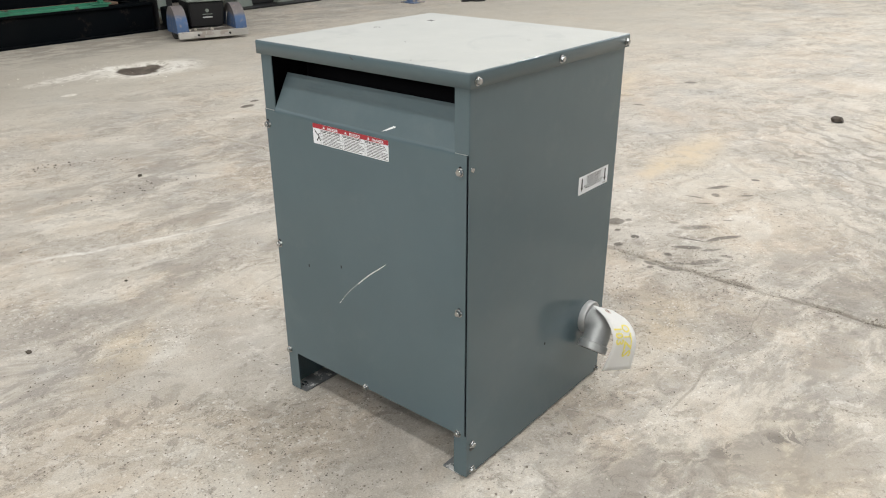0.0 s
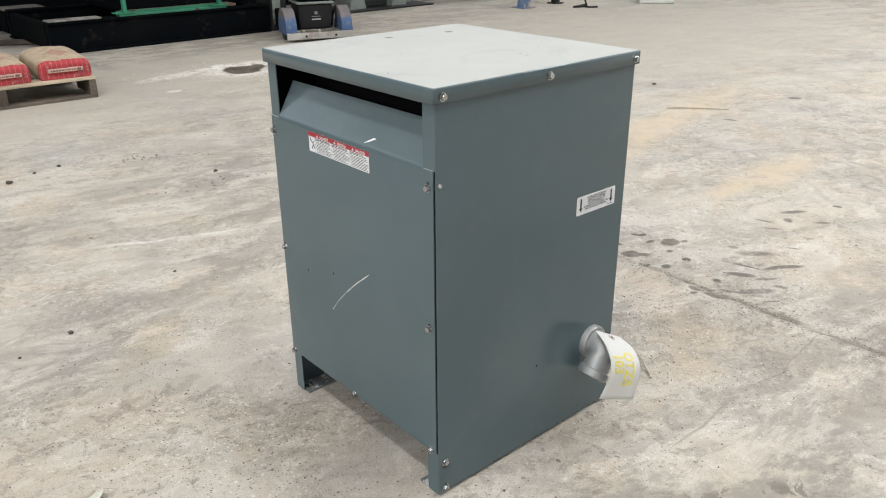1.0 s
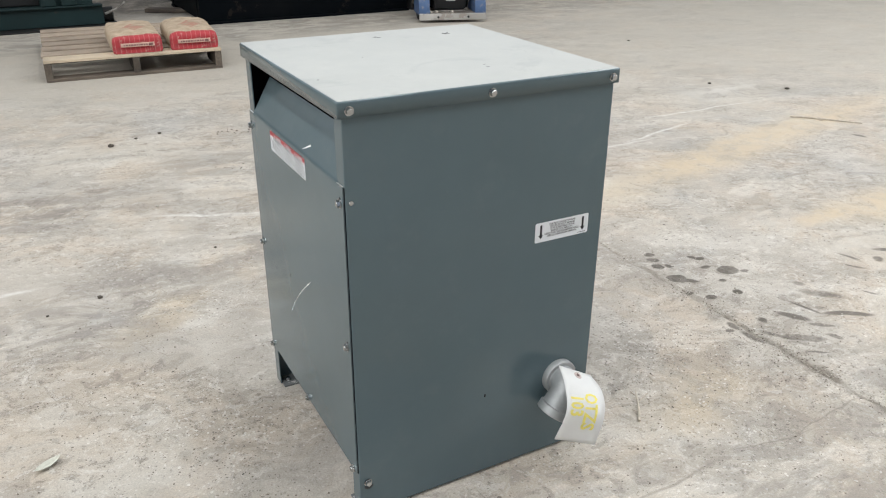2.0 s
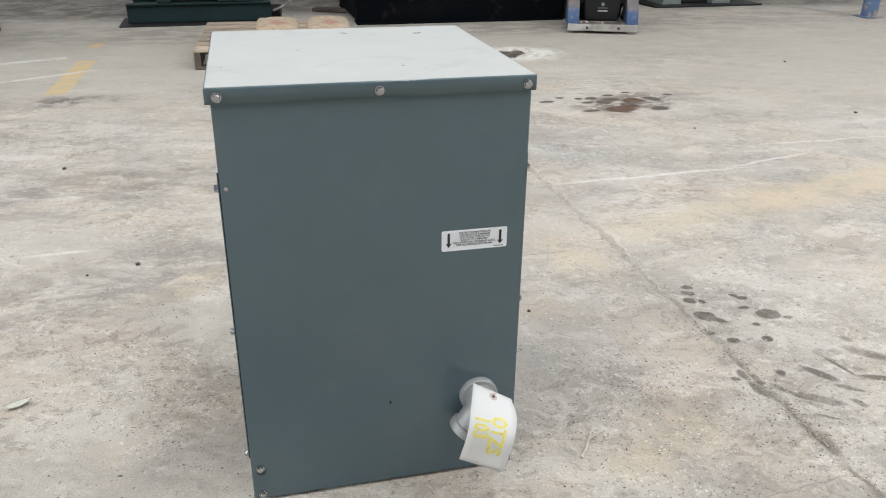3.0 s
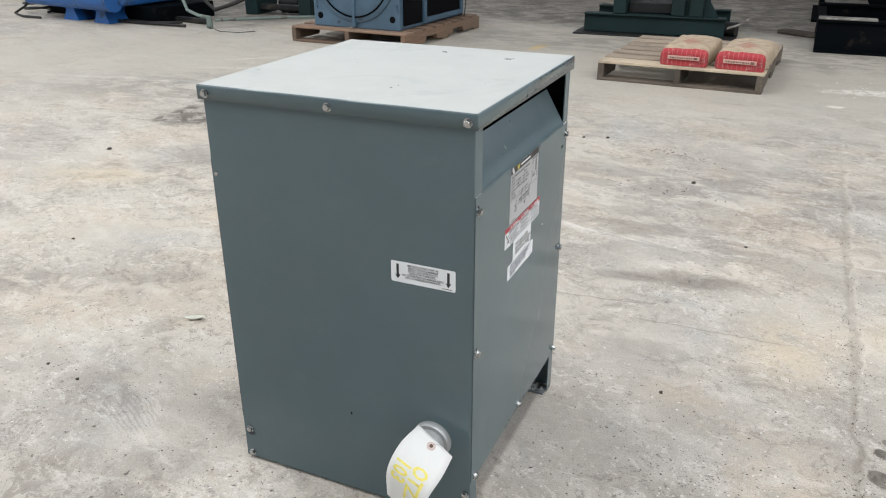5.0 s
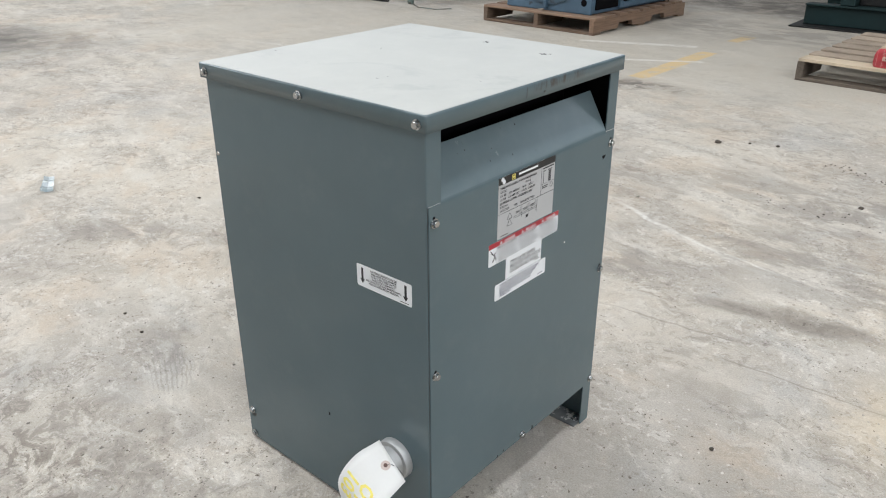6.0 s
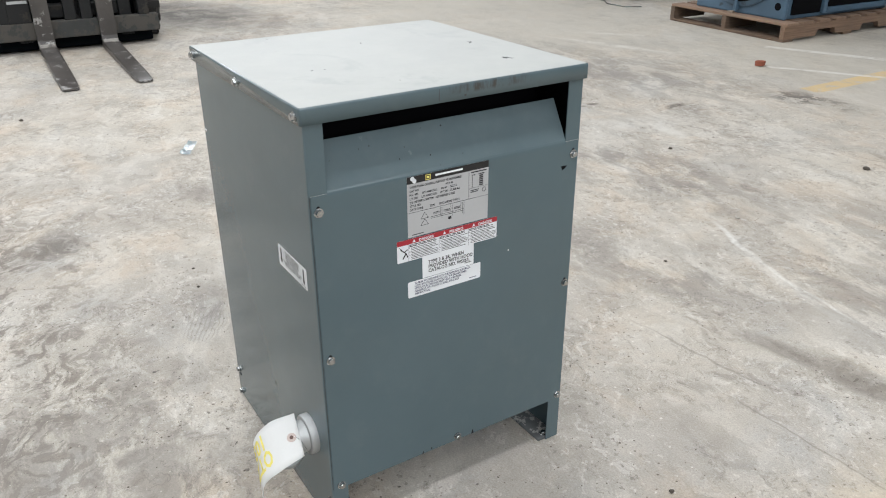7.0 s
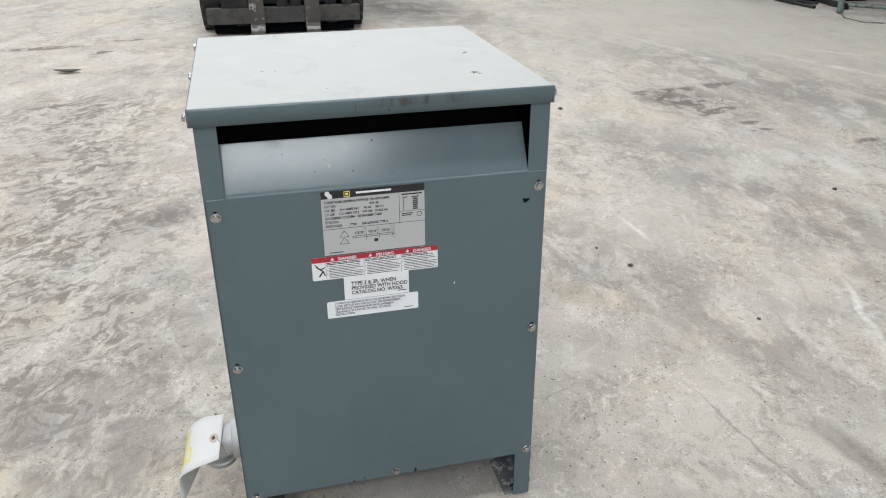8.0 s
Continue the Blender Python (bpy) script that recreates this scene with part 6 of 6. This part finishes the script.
# ---- small loose things on the floor ----
def rubble(name, at, r, material, label, category, flat=0.5, seed=0):
    bm = bmesh.new()
    bmesh.ops.create_icosphere(bm, subdivisions=2, radius=r)
    for v in bm.verts:
        v.co *= 1 + 0.45 * noise.noise(v.co * (1.6 / r) + Vector((seed * 3.1, 0, 0)))
        v.co.z = v.co.z * flat + r * flat * 0.8
    bm.transform(Matrix.Translation((at[0], at[1], floor_height(*at))))
    tagged(part(name, bm, material), label, category)


bk = block(-0.025, 0.025, -0.020, 0.020, 0.0, 0.030, 0.004)
for v in bk.verts:
    v.co += 0.005 * noise.noise_vector(v.co * 22)
bk.transform(pose(-1.757, 3.500, 0.003, 0, 0, 20))
tagged(part("brick_piece", bk, BRICK), "broken piece of red brick on the floor", "brick")


def leaf(at, turn, size, material, label):
    bm = bmesh.new()
    n = 8
    rows = []
    for i in range(n + 1):
        t = i / n
        w = 0.19 * math.sin(math.pi * min(1, t * 0.96 + 0.04)) ** 0.8 * size
        curl = 0.16 * size * (2 * t - 1) ** 2
        rows.append([bm.verts.new(((t - 0.5) * size, s * w, 0.004 + curl * 0.6 + abs(s) * w * 0.35)) for s in (-1, 0, 1)])
    for a, b in zip(rows, rows[1:]):
        for k in (0, 1):
            bm.faces.new((a[k], a[k + 1], b[k + 1], b[k]))
    bm.transform(pose(*at, floor_height(*at), 0, 0, turn))
    ob = tagged(part("leaf", bm, material), label, "leaf")
    ob.modifiers.new("thick", "SOLIDIFY").thickness = 0.0008


leaf((-0.74, 0.17), 32, 0.056, LEAF, "pale dry curled leaf on the concrete")
leaf((-3.66, -1.18), 84, 0.16, DEAD_LEAF, "dark dead leaf on the concrete")


def twig(points, r, label):
    bm = tube([(x, y, floor_height(x, y) + z) for x, y, z in points[0]], [r, r * 0.9, r * 0.7, r * 0.4][:len(points[0])], 6)
    for extra in points[1:]:
        tube([(x, y, floor_height(x, y) + z) for x, y, z in extra], r * 0.45, 5, bm)
    tagged(part("twig", bm, TWIG), label, "twig")


twig([[(0.392, -0.268, 0.003), (0.410, -0.246, 0.005), (0.426, -0.224, 0.008), (0.450, -0.187, 0.010)], [(0.426, -0.224, 0.008), (0.446, -0.215, 0.012), (0.470, -0.205, 0.010)], [(0.440, -0.203, 0.009), (0.436, -0.185, 0.013)], [(0.410, -0.246, 0.005), (0.402, -0.232, 0.006)]], 0.0034, "thin pale twig on the concrete")
twig([[(2.72, 1.28, 0.004), (2.80, 1.20, 0.006), (2.86, 1.12, 0.005), (2.93, 1.03, 0.004)], [(2.80, 1.20, 0.006), (2.78, 1.14, 0.01)]], 0.006, "dark dry stick on the concrete")
shard = bmesh.new()
edge = [[shard.verts.new((-0.078 + 0.156 * i / 6, side * (0.022 - 0.004 * i / 6), 0.003 + 0.007 * math.sin(i * 1.3) ** 2 + (0.006 if side > 0 else 0.0))) for side in (-1, 0, 1)] for i in range(7)]
for a, b in zip(edge, edge[1:]):
    for k in (0, 1):
        shard.faces.new((a[k], a[k + 1], b[k + 1], b[k]))
bmesh.ops.solidify(shard, geom=shard.faces[:], thickness=0.0012)
shard.transform(pose(-2.045, 0.150, floor_height(-2.045, 0.150), 0, 0, 152))
tagged(part("plastic_shard", shard, GLASS), "pale blue plastic shard on the concrete", "litter")
for k, (x, y, r, mat) in enumerate(((0.493, 0.333, 0.011, DIRT), (-0.564, 0.866, 0.016, DIRT), (-0.946, 1.87, 0.018, DIRT), (-0.70, 0.82, 0.009, DIRT), (-0.80, -0.18, 0.010, DIRT), (-0.92, -0.16, 0.009, DIRT),
                                    (0.35, 1.9, 0.02, DIRT), (1.9, 1.9, 0.012, DIRT), (3.2, 1.7, 0.025, DIRT), (2.9, 2.0, 0.02, DIRT), (-0.3, 1.5, 0.014, STONE), (-0.62, -0.3, 0.010, STONE), (-2.9, -0.4, 0.02, DIRT),
                                    (-2.2, 1.3, 0.022, DIRT), (-1.5, 0.45, 0.012, DIRT), (-0.2, 1.05, 0.010, DIRT), (0.6, 1.3, 0.012, DIRT), (3.4, 3.3, 0.02, DIRT), (3.03, -0.03, 0.065, DIRT), (-0.35, 2.32, 0.028, DIRT), (-0.235, 2.388, 0.015, DIRT), (-0.126, 2.425, 0.018, DIRT))):
    rubble("crumb", (x, y), r * 0.48, mat, "small dark lump of dirt on the concrete" if mat is DIRT else "small pale concrete crumb on the floor", "debris", 0.5, k)


def grit(name, count, material, label, spots, size, seed):
    """Loose grit strewn thickest at the given spots: x, y, spread, share."""
    rng = random.Random(seed)
    verts, faces = [], []
    total = sum(s[3] for s in spots)
    for x0, y0, spread, share in spots:
        for _ in range(int(count * share / total)):
            x, y = rng.gauss(x0, spread), rng.gauss(y0, spread)
            if abs(x) < 0.26 and -0.26 < y < 0.27:
                continue
            r = size * rng.choice((0.4, 0.5, 0.6, 0.8, 1.3)) * rng.uniform(0.6, 1.2)
            z, k, a = floor_height(x, y), len(verts), rng.uniform(0, 6.28)
            for i in range(4):
                q = r * rng.uniform(0.6, 1.1)
                verts.append((x + q * math.cos(a + i * 1.571), y + q * math.sin(a + i * 1.571), z + r * 0.1))
            verts.append((x + r * rng.uniform(-0.3, 0.3), y + r * rng.uniform(-0.3, 0.3), z + r * rng.uniform(0.5, 0.9)))
            faces += [(k, k + 1, k + 4), (k + 1, k + 2, k + 4), (k + 2, k + 3, k + 4), (k + 3, k, k + 4)]
    me = bpy.data.meshes.new(name)
    me.from_pydata(verts, [], faces)
    me.materials.append(material)
    tagged(new(name, me), label, "debris", kind="stuff")


NEAR = [(0.0, 0.2, 1.3, 6), (0.65, -0.1, 0.25, 2), (-0.55, 0.55, 0.2, 1), (-0.35, -0.35, 0.25, 1), (0.9, -0.2, 0.1, 1), (0.9, 0.5, 0.2, 0.6), (1.58, 3.94, 0.25, 1), (-0.6, -0.5, 0.4, 1)] + [(0.905, -0.7 + 0.12 * k, 0.018 + 0.01 * (k % 3), 0.22 if k < 8 else 0.1) for k in range(22)]
grit("pale_grit", 8000, STONE, "pale concrete grit scattered on the floor", NEAR, 0.0029, 1)
grit("dark_grit", 6500, plain("brown_grit", (0.14, 0.115, 0.092), 0.9, 0.0, 0.6, 90.0, 300.0), "dark dirt specks scattered on the floor", NEAR, 0.0022, 2)
grit("chalk_crumbs", 480, plain("chalk", (0.72, 0.69, 0.63), 0.9), "white crumbs round a hole in the floor", [(1.910, 3.970, 0.06, 1), (1.280, 3.860, 0.08, 1), (1.540, 3.690, 0.10, 1), (1.800, 3.820, 0.08, 1), (1.020, 4.040, 0.16, 0.8), (1.420, 4.210, 0.12, 0.6)], 0.006, 3)

grit("dirt_crumbs", 260, DIRT, "dark dirt crumbs strewn in streaks on the floor", [(0.13 + 0.045 * k, 2.33 - 0.023 * k, 0.020, 1) for k in range(8)] + [(0.07 + 0.055 * k, 1.77 - 0.005 * k, 0.030, 0.6) for k in range(8)] + [(1.10, 2.37, 0.03, 1)] + [(0.57, 2.55, 0.05, 1), (-2.2, 1.93, 0.09, 2), (-2.02, 2.06, 0.07, 3), (-1.45, 2.41, 0.04, 1)], 0.0042, 8)
